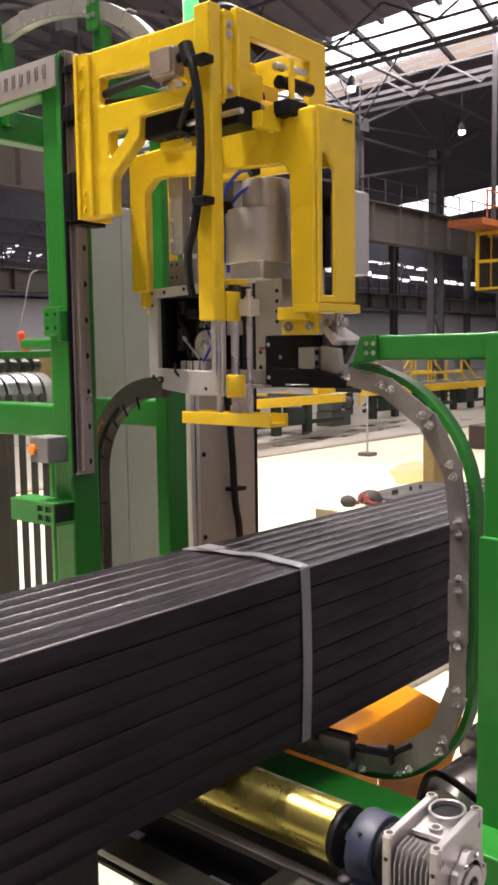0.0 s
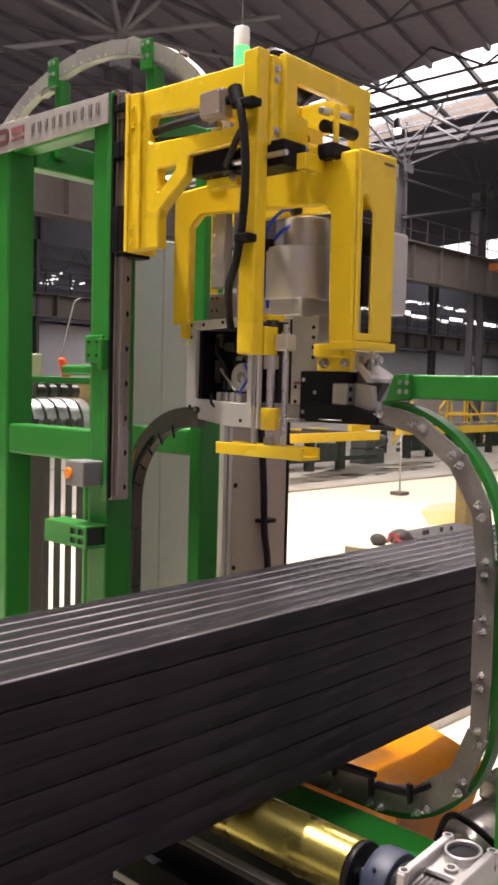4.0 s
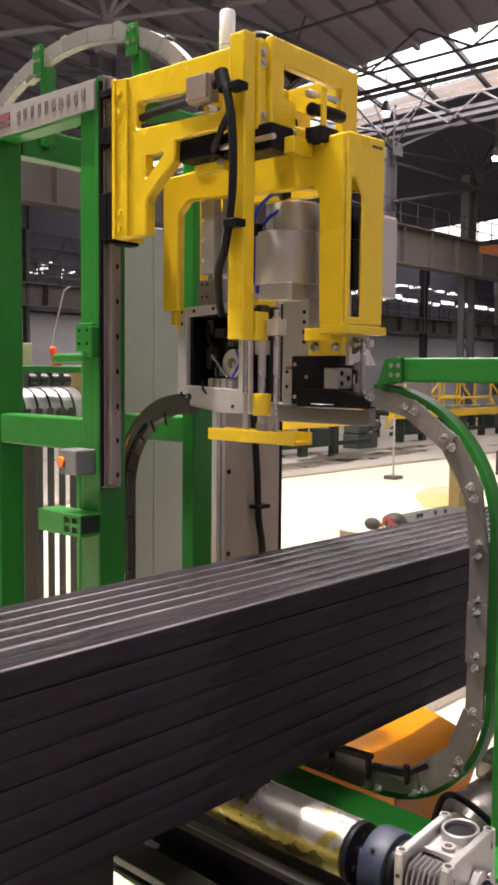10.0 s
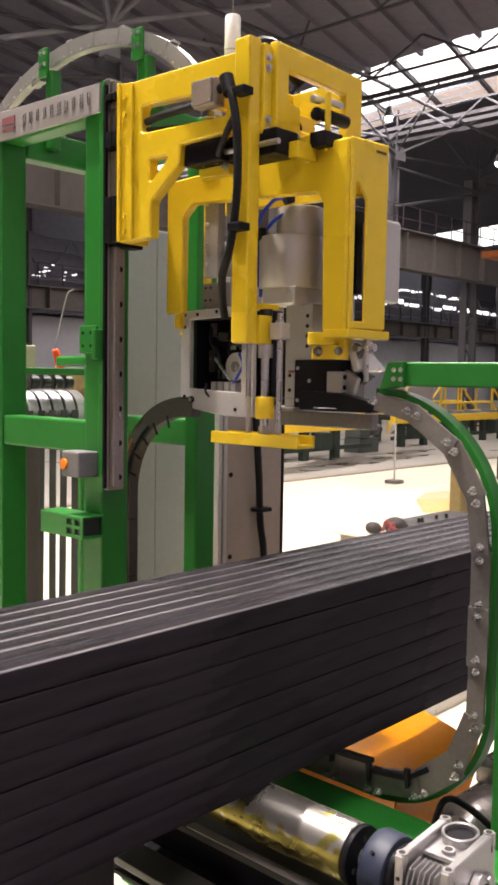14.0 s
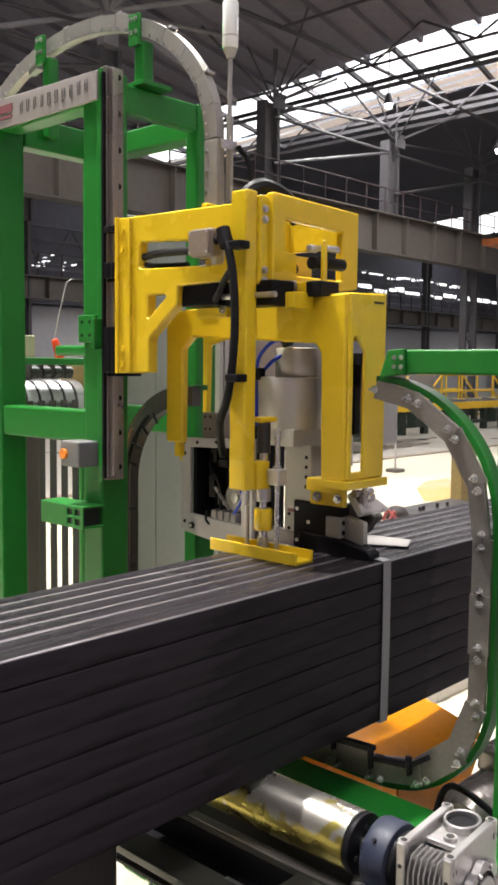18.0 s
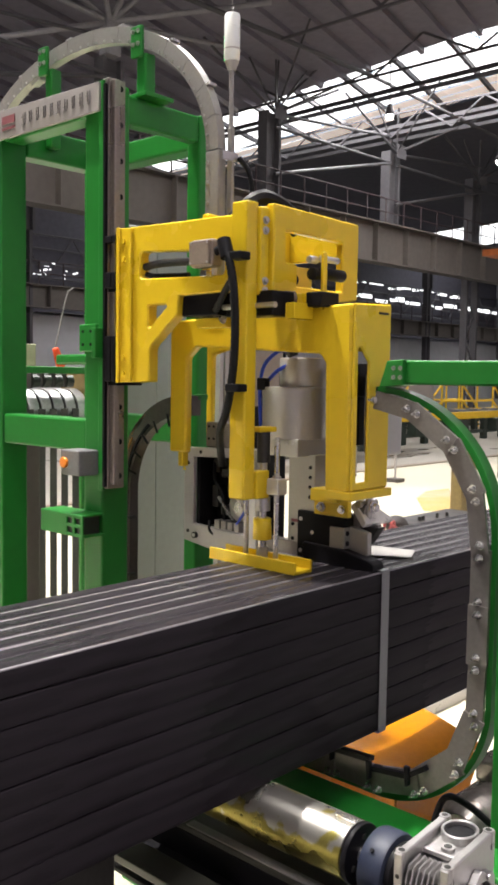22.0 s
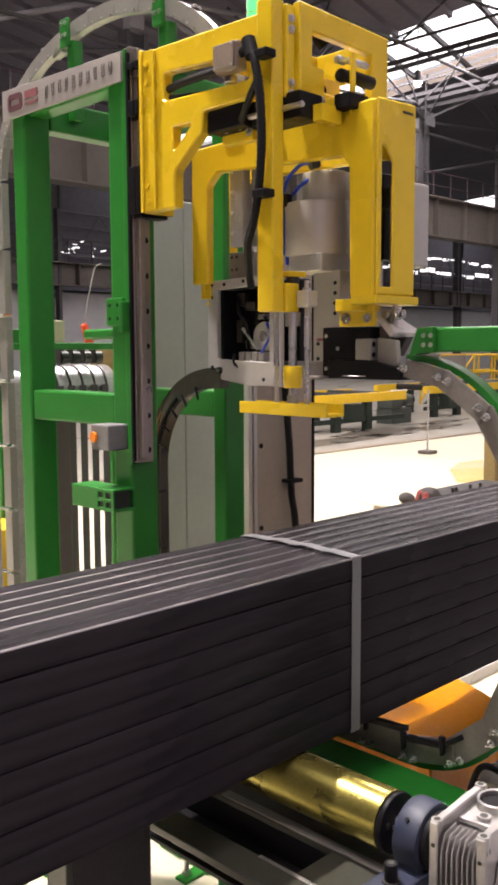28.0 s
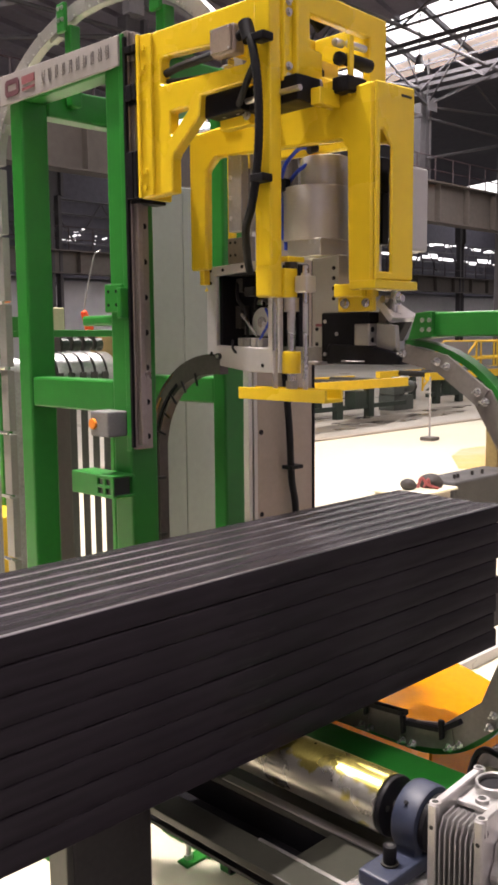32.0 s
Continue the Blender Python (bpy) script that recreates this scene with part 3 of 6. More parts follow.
def stair(x, y):
    s = thing("cross_over_stair", (x, y, 0), "low yellow-railed cross-over stair above the conveyor", "stair")
    part("platform", box(x + 0.8, x + 3.6, y, y + 1.0, 0.30, 0.40, 0), FARGRN, s)
    for dy in (0.0, 0.94):
        part("stringer", slab([(x - 0.1, 0.0), (x + 0.2, 0.0), (x + 0.9, 0.30), (x + 3.5, 0.30), (x + 4.2, 0.0), (x + 4.5, 0.0), (x + 3.6, 0.40), (x + 0.8, 0.40)], [], "y", y + dy, y + dy + 0.06, bevel=0), FARGRN, s)
    for k in range(2):
        part("tread", box(x + 0.1 + k * 0.33, x + 0.42 + k * 0.33, y + 0.06, y + 0.94, 0.10 + k * 0.12, 0.13 + k * 0.12, 0), FARGRN, s)
        part("tread", box(x + 3.98 - k * 0.33, x + 4.3 - k * 0.33, y + 0.06, y + 0.94, 0.10 + k * 0.12, 0.13 + k * 0.12, 0), FARGRN, s)
    for dy in (0.0, 1.0):
        pts = [(x - 0.2, -0.4), (x + 0.8, 0.35), (x + 3.6, 0.35), (x + 4.6, -0.4)]
        for h in (0.5, 0.95):
            for (ax, az), (bx_, bz) in zip(pts, pts[1:]):
                part("handrail", rod((ax, y + dy, az + h), (bx_, y + dy, bz + h), 0.03, 6), FARYEL, s)
        for ax, az in pts + [(x + 1.7, 0.35), (x + 2.7, 0.35)]:
            part("post", rod((ax, y + dy, max(az, 0.0)), (ax, y + dy, az + 0.95), 0.03, 6), FARYEL, s)
    part("notice_board", box(x - 0.85, x + 0.3, y - 0.055, y - 0.031, 0.80, 1.3, 0.003), SIGNM, s, "white notice board on the rail")
    return s


stair(20.6, 12.9)

cr = thing("crane_cab", (27.9, 14.0, 3.4), "orange crane walkway with a yellow-framed glazed cab", "crane")
part("walkway", box(26.4, 33, 13.4, 14.6, 5.35, 5.55, 0), mat("rust_orange_paint", (0.42, 0.12, 0.03), 0.5, 0, 0.2, 1, 8, 0.0), cr, "rust-orange walkway beam")
for x in (27.9, 28.8, 29.7):
    for y in (13.1, 14.3):
        part("cab_post", box(x, x + 0.1, y, y + 0.1, 3.4, 5.35, 0), FARYEL, cr)
for z in (3.4, 4.3, 5.2):
    part("cab_rail", box(27.9, 29.8, 13.1, 13.2, z, z + 0.1, 0), FARYEL, cr)
    part("cab_rail", box(27.9, 28.0, 13.2, 14.3, z, z + 0.1, 0), FARYEL, cr)
part("cab_panel", box(27.95, 29.75, 13.14, 13.16, 3.5, 4.3, 0), MATS["far_yellow_paint"], cr)
part("cab_back", box(28.0, 29.75, 14.32, 14.36, 3.5, 5.2, 0), DARK, cr)
part("cab_floor", box(27.9, 29.8, 13.2, 14.4, 3.38, 3.42, 0), DARK, cr)
for k in range(6):
    part("rail_post", rod((26.7 + k * 1.2, 13.4, 5.5), (26.7 + k * 1.2, 13.4, 6.4), 0.035, 6), MATS["rust_orange_paint"], cr)
for h in (5.95, 6.4):
    part("rail", rod((26.6, 13.4, h), (33, 13.4, h), 0.03, 6), MATS["rust_orange_paint"], cr)
for x in (28.2, 32.4):
    part("hanger", box(x, x + 0.12, 13.9, 14.02, 5.55, 12.11, 0), TRUSS, cr)

# things on the floor behind the bundle
dv = thing("conveyor_drive", (14.95, 10.8, 0), "grey-green drive unit standing beside the far conveyor", "drive unit")
part("stand", box(14.62, 15.28, 10.62, 11.0, 0, 0.3, 0.01), MACH, dv)
part("gear_case", box(14.6, 14.95, 10.6, 10.98, 0.3, 0.6, 0.03), MACH, dv)
part("motor", rod((14.95, 10.8, 0.45), (15.4, 10.8, 0.45), 0.13, 18, bevel=0.02), MACH, dv, smooth=True)
part("fan_cover", rod((15.4, 10.8, 0.45), (15.5, 10.8, 0.45), 0.11, 18), DARK, dv, smooth=True)
part("pipe", rod((14.66, 10.7, 0.64), (15.2, 10.7, 0.64), 0.03, 10), STEEL, dv, smooth=True)
part("pipe_post", rod((14.7, 10.7, 0.6), (14.7, 10.7, 0.64), 0.02, 8), STEEL, dv)
st = thing("floor_stand", (10.88, 7.28, 0), "thin white pole standing on a dark foot", "stand")
part("foot", box(10.78, 10.98, 7.18, 7.38, 0, 0.05, 0.01), DUCT, st)
part("pole", rod((10.88, 7.28, 0.05), (10.88, 7.28, 0.9), 0.014, 8), SIGNM, st)

solid("guard_post", box(7.43, 7.70, 4.24, 4.36, 0, 0.80, 0.01), WOOD, "yellow-brown square guard post beside the line", "post")
bx = thing("bolted_block", (6.3, 4.0, 0), "grey machine block with bolts on its top", "machine block")
part("body", box(5.98, 6.95, 3.76, 4.1, 0, 0.36, 0.02), BLOCKG, bx)
dots("bolt", [(6.16, 3.88, 0.36), (6.21, 3.88, 0.36), (6.42, 3.88, 0.36), (6.54, 3.86, 0.36)], (0, 0, 1), 0.013, 0.035, DARK, bx, 8)
solid("low_crate", box(5.42, 5.86, 3.72, 4.1, 0, 0.33, 0.01), BEIGE, "low beige crate standing on the floor", "crate")
solid("packing_sheet", box(5.38, 5.9, 3.68, 4.14, 0.331, 0.35, 0.006), CREAM, "cream packing sheet on a low crate", "sheet")
for cx, cy, r in ((5.54, 3.88, 0.062), (5.745, 3.82, 0.092)):
    b = bmesh.new()
    bmesh.ops.create_icosphere(b, subdivisions=3, radius=r)
    for v in b.verts:
        v.co *= 1 + 0.14 * noise.noise(v.co * 14)
        v.co.z = max(v.co.z * 0.72, -0.04)
    bmesh.ops.translate(b, verts=b.verts, vec=(cx, cy, 0.388))
    solid("sack", b, BROWN, "dusty brown sack lying on the packing sheet", "sack", "sacks", smooth=True)
b = pipe([(5.57, 3.82, 0.365), (5.59, 3.80, 0.44), (5.62, 3.77, 0.39), (5.65, 3.75, 0.375), (5.69, 3.72, 0.36)], 0.012)
b = pipe([(5.59, 3.78, 0.37), (5.63, 3.77, 0.43), (5.64, 3.76, 0.375)], 0.009, bm=b)
solid("red_rag", b, RED, "crumpled red rag between the sacks", "rag", smooth=True)
solid("oxide_beam_stack", box(12.5, 13.9, 5.85, 6.55, 0, 0.36, 0.02), RUST, "stack of dark red oxide beams on the floor", "beam stack")
solid("floor_mark", slab([(8.75, 5.46), (8.96, 5.24), (9.9, 5.75), (10.77, 6.34), (10.3, 6.4), (9.6, 6.1)], [], "z", 0, 0.003, bevel=0), FLOORY, "faded yellow paint patch on the floor", "floor marking", kind="structure")
solid("aisle", box(-20, 90, 8.45, 32.9, 0.0, 0.004, 0), AISLE, "worn grey aisle floor beyond the line", "floor", kind="structure")
solid("floor_kerb", box(4, 60, 8.36, 8.5, 0.0, 0.03, 0.01), BEIGE, "low pale kerb strip along the aisle", "kerb")
random.seed(8)
for cx, cy, rx, ry in ((11.3, 9.35, 1.3, 0.42), (13.2, 9.75, 1.1, 0.5), (14.6, 9.6, 0.9, 0.3), (9.6, 9.2, 0.9, 0.3), (15.6, 10.2, 1.0, 0.3), (12.9, 10.7, 0.9, 0.25)):
    b = bmesh.new()
    ph = random.uniform(0, 6)
    vs = [b.verts.new((cx + rx * math.cos(a) * (1 + 0.25 * math.sin(3 * a + ph) + 0.12 * math.sin(7 * a)), cy + ry * math.sin(a) * (1 + 0.25 * math.sin(2 * a + ph)), 0.006)) for a in [2 * math.pi * k / 40 for k in range(40)]]
    b.faces.new(vs)
    solid("wet_patch", b, WET, "dark wet patch on the aisle floor", "puddle", "wet patches", kind="structure")

fr2 = thing("floor_rail", (3.6, 2.12, 0), "light grey steel flat bar lying along the line", "floor rail")
part("bar", box(2.9, 6.0, 2.08, 2.13, 0, 0.05, 0.004), WHITE, fr2)


# dark sheet added out of view: less floor light reaches the bundle's side
solid("dim_bounce_floor", box(-8, 14, -2.5, 1.05, 0.0, 0.004, 0), BAYM, "added dark floor sheet, unseen, that cuts floor bounce", "floor", kind="structure")

# ---------------------------------------------------------------- the machine frame
def green_bar(name, parent, *dims, label=""):
    return part(name, box(*dims, 0.006), GREEN, parent, label)


fr = thing("machine_frame", (1.52, 1.92, 0), "bright green welded box-tube frame of the strapping machine", "machine frame")
for nm, d in (("front_post", (1.33, 1.41, 1.71, 1.779, 0.35, 2.165)), ("front_post", (1.645, 1.716, 1.72, 1.767, 0, 2.155)),
              ("rear_post", (1.33, 1.41, 2.142, 2.2, 0, 2.155)), ("rear_post", (1.645, 1.716, 2.135, 2.205, 0, 2.155))):
    green_bar(nm, fr, *d)
green_bar("top_beam", fr, 1.41, 1.645, 1.722, 1.757, 2.085, 2.152)
green_bar("top_beam", fr, 1.41, 1.645, 2.14, 2.20, 2.07, 2.15)
green_bar("top_beam", fr, 1.65, 1.712, 1.767, 2.135, 2.075, 2.135)
green_bar("top_beam", fr, 1.34, 1.40, 1.779, 2.142, 2.095, 2.155)
green_bar("mid_beam", fr, 1.335, 1.395, 1.779, 2.142, 1.305, 1.384)
green_bar("mid_beam", fr, 1.65, 1.71, 1.767, 2.135, 1.31, 1.38)
green_bar("base_beam", fr, 1.667, 1.735, 1.15, 1.82, 0.0, 0.11)
green_bar("beam_end", fr, 1.657, 1.738, 1.822, 1.888, 0.0, 0.15)
green_bar("foot_web", fr, 1.66, 1.70, 1.889, 1.935, 0.0, 0.35)
part("bolted_plate", box(1.662, 1.674, 1.945, 2.04, 0.0, 0.125, 0.003), GREEN, fr)
part("plate_stay", box(1.674, 1.72, 1.936, 1.95, 0.0, 0.14, 0.003), GREEN, fr)
bolts("foot_bolt", [(1.661, y, z) for y in (1.965, 2.005) for z in (0.045, 0.09)], (-1, 0, 0), 0.008, 0.01, STEEL, fr)
part("foot_plate", box(1.585, 1.657, 1.834, 1.878, 0, 0.009, 0.002), GREEN, fr)
part("anchor_bolt", rod((1.614, 1.862, 0.009), (1.614, 1.862, 0.065), 0.007, 10), STEEL, fr)
part("anchor_nut", rod((1.614, 1.862, 0.009), (1.614, 1.862, 0.022), 0.013, 6), STEEL, fr)
part("edge_strip", box(1.322, 1.333, 1.698, 1.716, 1.22, 2.16, 0.002), GREEN, fr)
b = box(1.318, 1.33, 1.72, 1.785, 1.545, 1.61, 0.003)
part("tapped_plate", b, GREEN, fr)
for dy in (0.012, 0.042):
    for dz in (0.014, 0.045):
        part("hole", rod((1.3165, 1.727 + dy, 1.548 + dz), (1.3185, 1.727 + dy, 1.548 + dz), 0.004, 8), BLACK, fr)
green_bar("stub_bar", fr, 1.345, 1.395, 1.779, 1.92, 1.515, 1.54)
part("black_clip", box(1.30, 1.325, 1.70, 1.714, 1.53, 1.60, 0.003), GREEN, fr)
green_bar("arch_post", fr, 1.465, 1.50, 1.722, 1.757, 2.152, 2.265)
part("post_foot", box(1.44, 1.53, 1.69, 1.785, 2.152, 2.163, 0.002), GREEN, fr)
green_bar("arch_post", fr, 1.465, 1.50, 2.108, 2.138, 2.10, 2.31)
for y, z in ((1.745, 2.279), (2.135, 2.318)):
    part("arch_clamp", box(1.455, 1.466, y - 0.018, y + 0.021, z - 0.026, z + 0.048, 0.003), GREEN, fr)
    bolts("clamp_bolt", [(1.455, y - 0.008 + 0.018 * (k % 2), z + 0.005 + 0.03 * (k // 2)) for k in range(4)], (-1, 0, 0), 0.004, 0.005, STEEL, fr)
# stub tube with slots
sl = [[(y, z), (y + 0.019, z), (y + 0.019, z + 0.014), (y, z + 0.014)] for y in (1.712, 1.742) for z in (1.121, 1.143)]
part("stub_tube", slab([(1.70, 1.113), (1.868, 1.113), (1.868, 1.166), (1.70, 1.166)], sl, "x", 1.266, 1.271), GREEN, fr)
part("stub_tube_top", box(1.271, 1.33, 1.70, 1.868, 1.161, 1.166, 0.001), GREEN, fr)
part("stub_tube_bottom", box(1.271, 1.33, 1.70, 1.868, 1.113, 1.118, 0.001), GREEN, fr)
part("stub_tube_core", box(1.271, 1.325, 1.715, 1.868, 1.118, 1.161, 0), FARGRN, fr)

# sign board with print as bars
sg = thing("company_sign", (1.32, 1.93, 2.12), "pale grey sign board with dark logo and print", "sign")
part("board", slab([(1.708, 2.092), (2.222, 2.092), (2.222, 2.167), (1.708, 2.157)], [], "x", 1.316, 1.324), SIGNM, sg)
lg = slab([(2.13, 2.108), (2.182, 2.108), (2.19, 2.116), (2.19, 2.142), (2.182, 2.15), (2.13, 2.15), (2.122, 2.142), (2.122, 2.116)], [[(2.134, 2.121), (2.178, 2.121), (2.178, 2.137), (2.134, 2.137)]], "x", 1.3135, 1.3155, bevel=0)
part("logo", lg, mat("dark_red_print", (0.10, 0.035, 0.045), 0.5), sg, "dark rounded square mark")
part("logo_text", box(1.3135, 1.3155, 2.05, 2.108, 2.127, 2.146, 0), INKRED, sg, "small dark red print bar")
part("logo_text", box(1.3135, 1.3155, 2.05, 2.108, 2.112, 2.118, 0), INKRED, sg)
random.seed(2)
for k in range(10):
    y = 2.022 - k * 0.0295
    b = bmesh.new()
    for j in range(random.choice((3, 4))):
        z = 2.1135 + j * 0.009 + random.uniform(-0.001, 0.001)
        a = random.uniform(0, 0.006)
        box(1.3137, 1.3155, y - 0.019 + random.uniform(0, 0.005), y - 0.001 - a, z, z + 0.0018, 0, b)
    for j in range(2):
        u = y - 0.005 - 0.009 * j - random.uniform(0, 0.003)
        box(1.3139, 1.3155, u - 0.0018, u, 2.113 + random.uniform(0, 0.008), 2.144 - random.uniform(0, 0.006), 0, b)
    part("print_bar", b, INK, sg)

# vertical rail
ra = thing("guide_rail", (1.37, 1.70, 1.7), "ground steel vertical guide rail with bolt holes", "guide rail")
part("rail_plate", box(1.327, 1.376, 1.686, 1.709, 1.225, 2.165, 0.002), RAIL, ra)
part("rail_head", box(1.332, 1.350, 1.670, 1.686, 1.235, 2.16, 0.003), RAIL, ra, "polished rail head")
part("rail_edge", box(1.319, 1.327, 1.688, 1.6965, 1.23, 2.15, 0.001), BLACK, ra)
dots("bolt_hole", [(1.362, 1.6845, 2.145 - 0.081 * k) for k in range(12)], (0, 1, 0), 0.0068, 0.003, BLACK, ra, 12)

# push button box
pb = thing("push_button_box", (1.30, 1.755, 1.29), "grey push-button box with an amber button", "switch box")
part("housing", box(1.27, 1.328, 1.72, 1.79, 1.255, 1.315, 0.004), mat("grey_box", (0.16, 0.16, 0.16), 0.5), pb)
part("button", rod((1.262, 1.773, 1.285), (1.27, 1.773, 1.285), 0.013, 16, bevel=0.002), BUTTON, pb, "amber button")

# ---------------------------------------------------------------- feed arch over the frame
ar = thing("feed_arch", (1.55, 2.06, 2.0), "arched light grey strap feed chute with clips", "feed chute")


def arch_pt(a, off=0.0):
    return (1.486, 1.99 - ((0.49 if a < math.pi / 2 else 0.54) + off) * math.cos(a), 2.002 + (0.348 + off) * math.sin(a))


N = 15
for k in range(N):
    a0, a1 = math.pi * k / N + 0.0015, math.pi * (k + 1) / N - 0.0015
    pts = [arch_pt(a0 + (a1 - a0) * j / 6) for j in range(7)]
    part("chute_segment", sweep(pts, rect(-0.012, 0.012, -0.0195, 0.0195)), CHUTE, ar)
    if k % 2:
        x, y, z = arch_pt(a1, 0.021)
        part("clip", box(x - 0.010, x + 0.014, y - 0.011, y + 0.011, z - 0.003, z + 0.004, 0.002), STEEL, ar)
        part("clip_screw", rod((x, y, z + 0.004), (x, y, z + 0.009), 0.004, 8), STEEL, ar)
    bolts("segment_bolt", [(1.474, *arch_pt(a, -0.013)[1:]) for a in (a0 + 0.03, (a0 + a1) / 2, a1 - 0.03)], (-1, 0, 0), 0.0022, 0.003, STEEL, ar)
    if k > 8 and k % 2:
        pts = [arch_pt(a0 + (a1 - a0) * (0.3 + 0.1 * j), -0.026) for j in range(5)]
        part("inner_shoe", sweep(pts, rect(-0.010, 0.012, -0.006, 0.006)), CHUTE, ar)
part("chute_leg", box(1.474, 1.498, 1.479, 1.521, 1.72, 2.0, 0.002), CHUTE, ar)
bolts("leg_bolt", [(1.474, 1.513, 1.75 + k * 0.045) for k in range(6)], (-1, 0, 0), 0.0032, 0.004, STEEL, ar)
for k in range(7):
    part("chute_leg", box(1.474, 1.498, 2.509, 2.551, 0.6 + k * 0.2, 0.79 + k * 0.2, 0.002), CHUTE, ar)
    part("clip", rod((1.469, 2.51, 0.795 + k * 0.2), (1.469, 2.56, 0.795 + k * 0.2), 0.005, 8), STEEL, ar)
part("chute_leg", box(1.474, 1.498, 2.509, 2.551, 0.0, 0.59, 0.002), CHUTE, ar)
part("side_plate", box(1.499, 1.509, 1.462, 1.477, 1.72, 2.05, 0.002), CHUTE, ar)
part("leg_bracket", box(1.468, 1.518, 1.459, 1.463, 1.975, 1.995, 0.001), STEEL, ar)

# beacon on a pole
be = thing("signal_beacon", (1.507, 1.473, 2.09), "milky signal beacon on a thin pole, green lamp", "beacon")
part("pole", rod((1.507, 1.473, 1.97), (1.507, 1.473, 2.182), 0.0055, 12), CHUTE, be)
part("cap", rod((1.507, 1.473, 2.178), (1.507, 1.473, 2.197), 0.009, 16, 0.0165), WHITE, be)
part("lamp_core", rod((1.507, 1.473, 2.197), (1.507, 1.473, 2.302), 0.0178, 24, bevel=0.006), BEACON, be, smooth=True)
lampface = sweep([(1.507, 1.473, 2.201 + 0.008 * k) for k in range(8)],
                 [(0.0182 * math.cos(a), 0.0182 * math.sin(a)) for a in [radians(10 * j) for j in range(-7, 8)]] +
                 [(0.0175 * math.cos(a), 0.0175 * math.sin(a)) for a in [radians(10 * j) for j in range(7, -8, -1)]], up=(1, 0, 0))
beam = part("lamp_sector", lampface, GLOWG, be, "glowing green sector", pivot=(1.507, 1.473, 2.197))
part("band", rod((1.507, 1.473, 2.222), (1.507, 1.473, 2.225), 0.0184, 24), WHITE, be)
wire = solid("hanging_wire", rod((1.507, 1.473, 2.302), (1.507, 1.473, 11.9), 0.0012, 6), CHUTE, "thin pale wire hanging from the roof", "wire", at=(1.507, 1.473, 2.302))
cb = pipe([(1.515, 1.455, 1.985), (1.535, 1.44, 1.95), (1.54, 1.435, 1.89), (1.53, 1.44, 1.82), (1.515, 1.455, 1.78)], 0.006)
solid("beacon_cable", cb, CABLE, "short black cable looping beside the beacon's pole", "cable", at=(1.59, 1.49, 1.9), smooth=True)

# ---------------------------------------------------------------- strap track round the bundle
lo = thing("strap_track", (1.54, 1.35, 0.6), "green-backed strap guide track of grey bolted plates", "strap track")
Y0, Y1, Z0, Z1, RC, RT = 0.800, 1.866, 0.640, 1.471, 0.248, 0.272


def corner(cy, cz, a0, a1, r, n=20):
    return [(cy + r * math.cos(a0 + (a1 - a0) * k / n), cz + r * math.sin(a0 + (a1 - a0) * k / n)) for k in range(n + 1)]


def track_path(inset):
    r = RC - inset
    near_top = corner(Y0 + RT, Z1 - RT, math.pi / 2, math.pi, RT - inset)
    near_bot = corner(Y0 + RC, Z0 + RC, math.pi, 1.5 * math.pi, r)
    far_bot = corner(Y1 - RC, Z0 + RC, -math.pi / 2, 0, r)
    far_top = corner(Y1 - RC, Z1 - 0.03 - RC, 0, math.pi / 2, r)
    return near_top + near_bot + far_bot + far_top


out = track_path(0.0)
for nm, pts in (("near_rail", out[:42]), ("far_rail", out[42:])):
    pts = list(pts)
    if nm == "near_rail":
        pts = [(1.066, Z1)] + pts + [(1.36, Z0)]
    else:
        pts = [(1.361, Z0)] + pts + [(1.59, Z1 - 0.03)]
    part(nm, sweep([(1.548, y, z) for y, z in pts], rect(-0.023, 0.010, -0.006, 0.006)), GREEN, lo, "green flat rail", smooth=True)


def plates(pts, n):
    """Grey side plates with bolts, cut along a path of (y, z)."""
    d = [0]
    for a, b in zip(pts, pts[1:]):
        d.append(d[-1] + math.hypot(b[0] - a[0], b[1] - a[1]))

    def at(s):
        s = min(max(s, 0), d[-1])
        for i in range(len(pts) - 1):
            if s <= d[i + 1] + 1e-9:
                f = (s - d[i]) / max(d[i + 1] - d[i], 1e-9)
                return (pts[i][0] + f * (pts[i + 1][0] - pts[i][0]), pts[i][1] + f * (pts[i + 1][1] - pts[i][1]))
        return pts[-1]
    step = d[-1] / n
    for k in range(n):
        s0, s1 = k * step - 0.004, (k + 1) * step + 0.004
        q = [(1.517 - 0.003 * (k % 2), *at(s0)), (1.517 - 0.003 * (k % 2), *at(s1))]
        low = min(max((0.86 - at((s0 + s1) / 2)[1]) / 0.16, 0), 1)
        w = 0.0195 + 0.0015 * ((k * 7) % 3 - 1) + 0.008 * low
        part("side_plate", sweep(q, rect(-0.0035, 0.0035, -w, w)), PLATE, lo)
        for s in (s0 + 0.016, s1 - 0.016):
            (y, z), (ya, za), (yb, zb) = at(s), at(s - 0.01), at(s + 0.01)
            n_ = math.hypot(yb - ya, zb - za)
            y, z = y + 0.018 * low * (zb - za) / n_, z - 0.018 * low * (yb - ya) / n_
            part("side_bolt", bolt((1.511, y, z), (-1, 0, 0), 0.0055, 0.008), BRIGHT, lo)
            part("bolt_shank", rod((1.505, y, z), (1.492, y, z), 0.0026, 8), BRIGHT, lo)


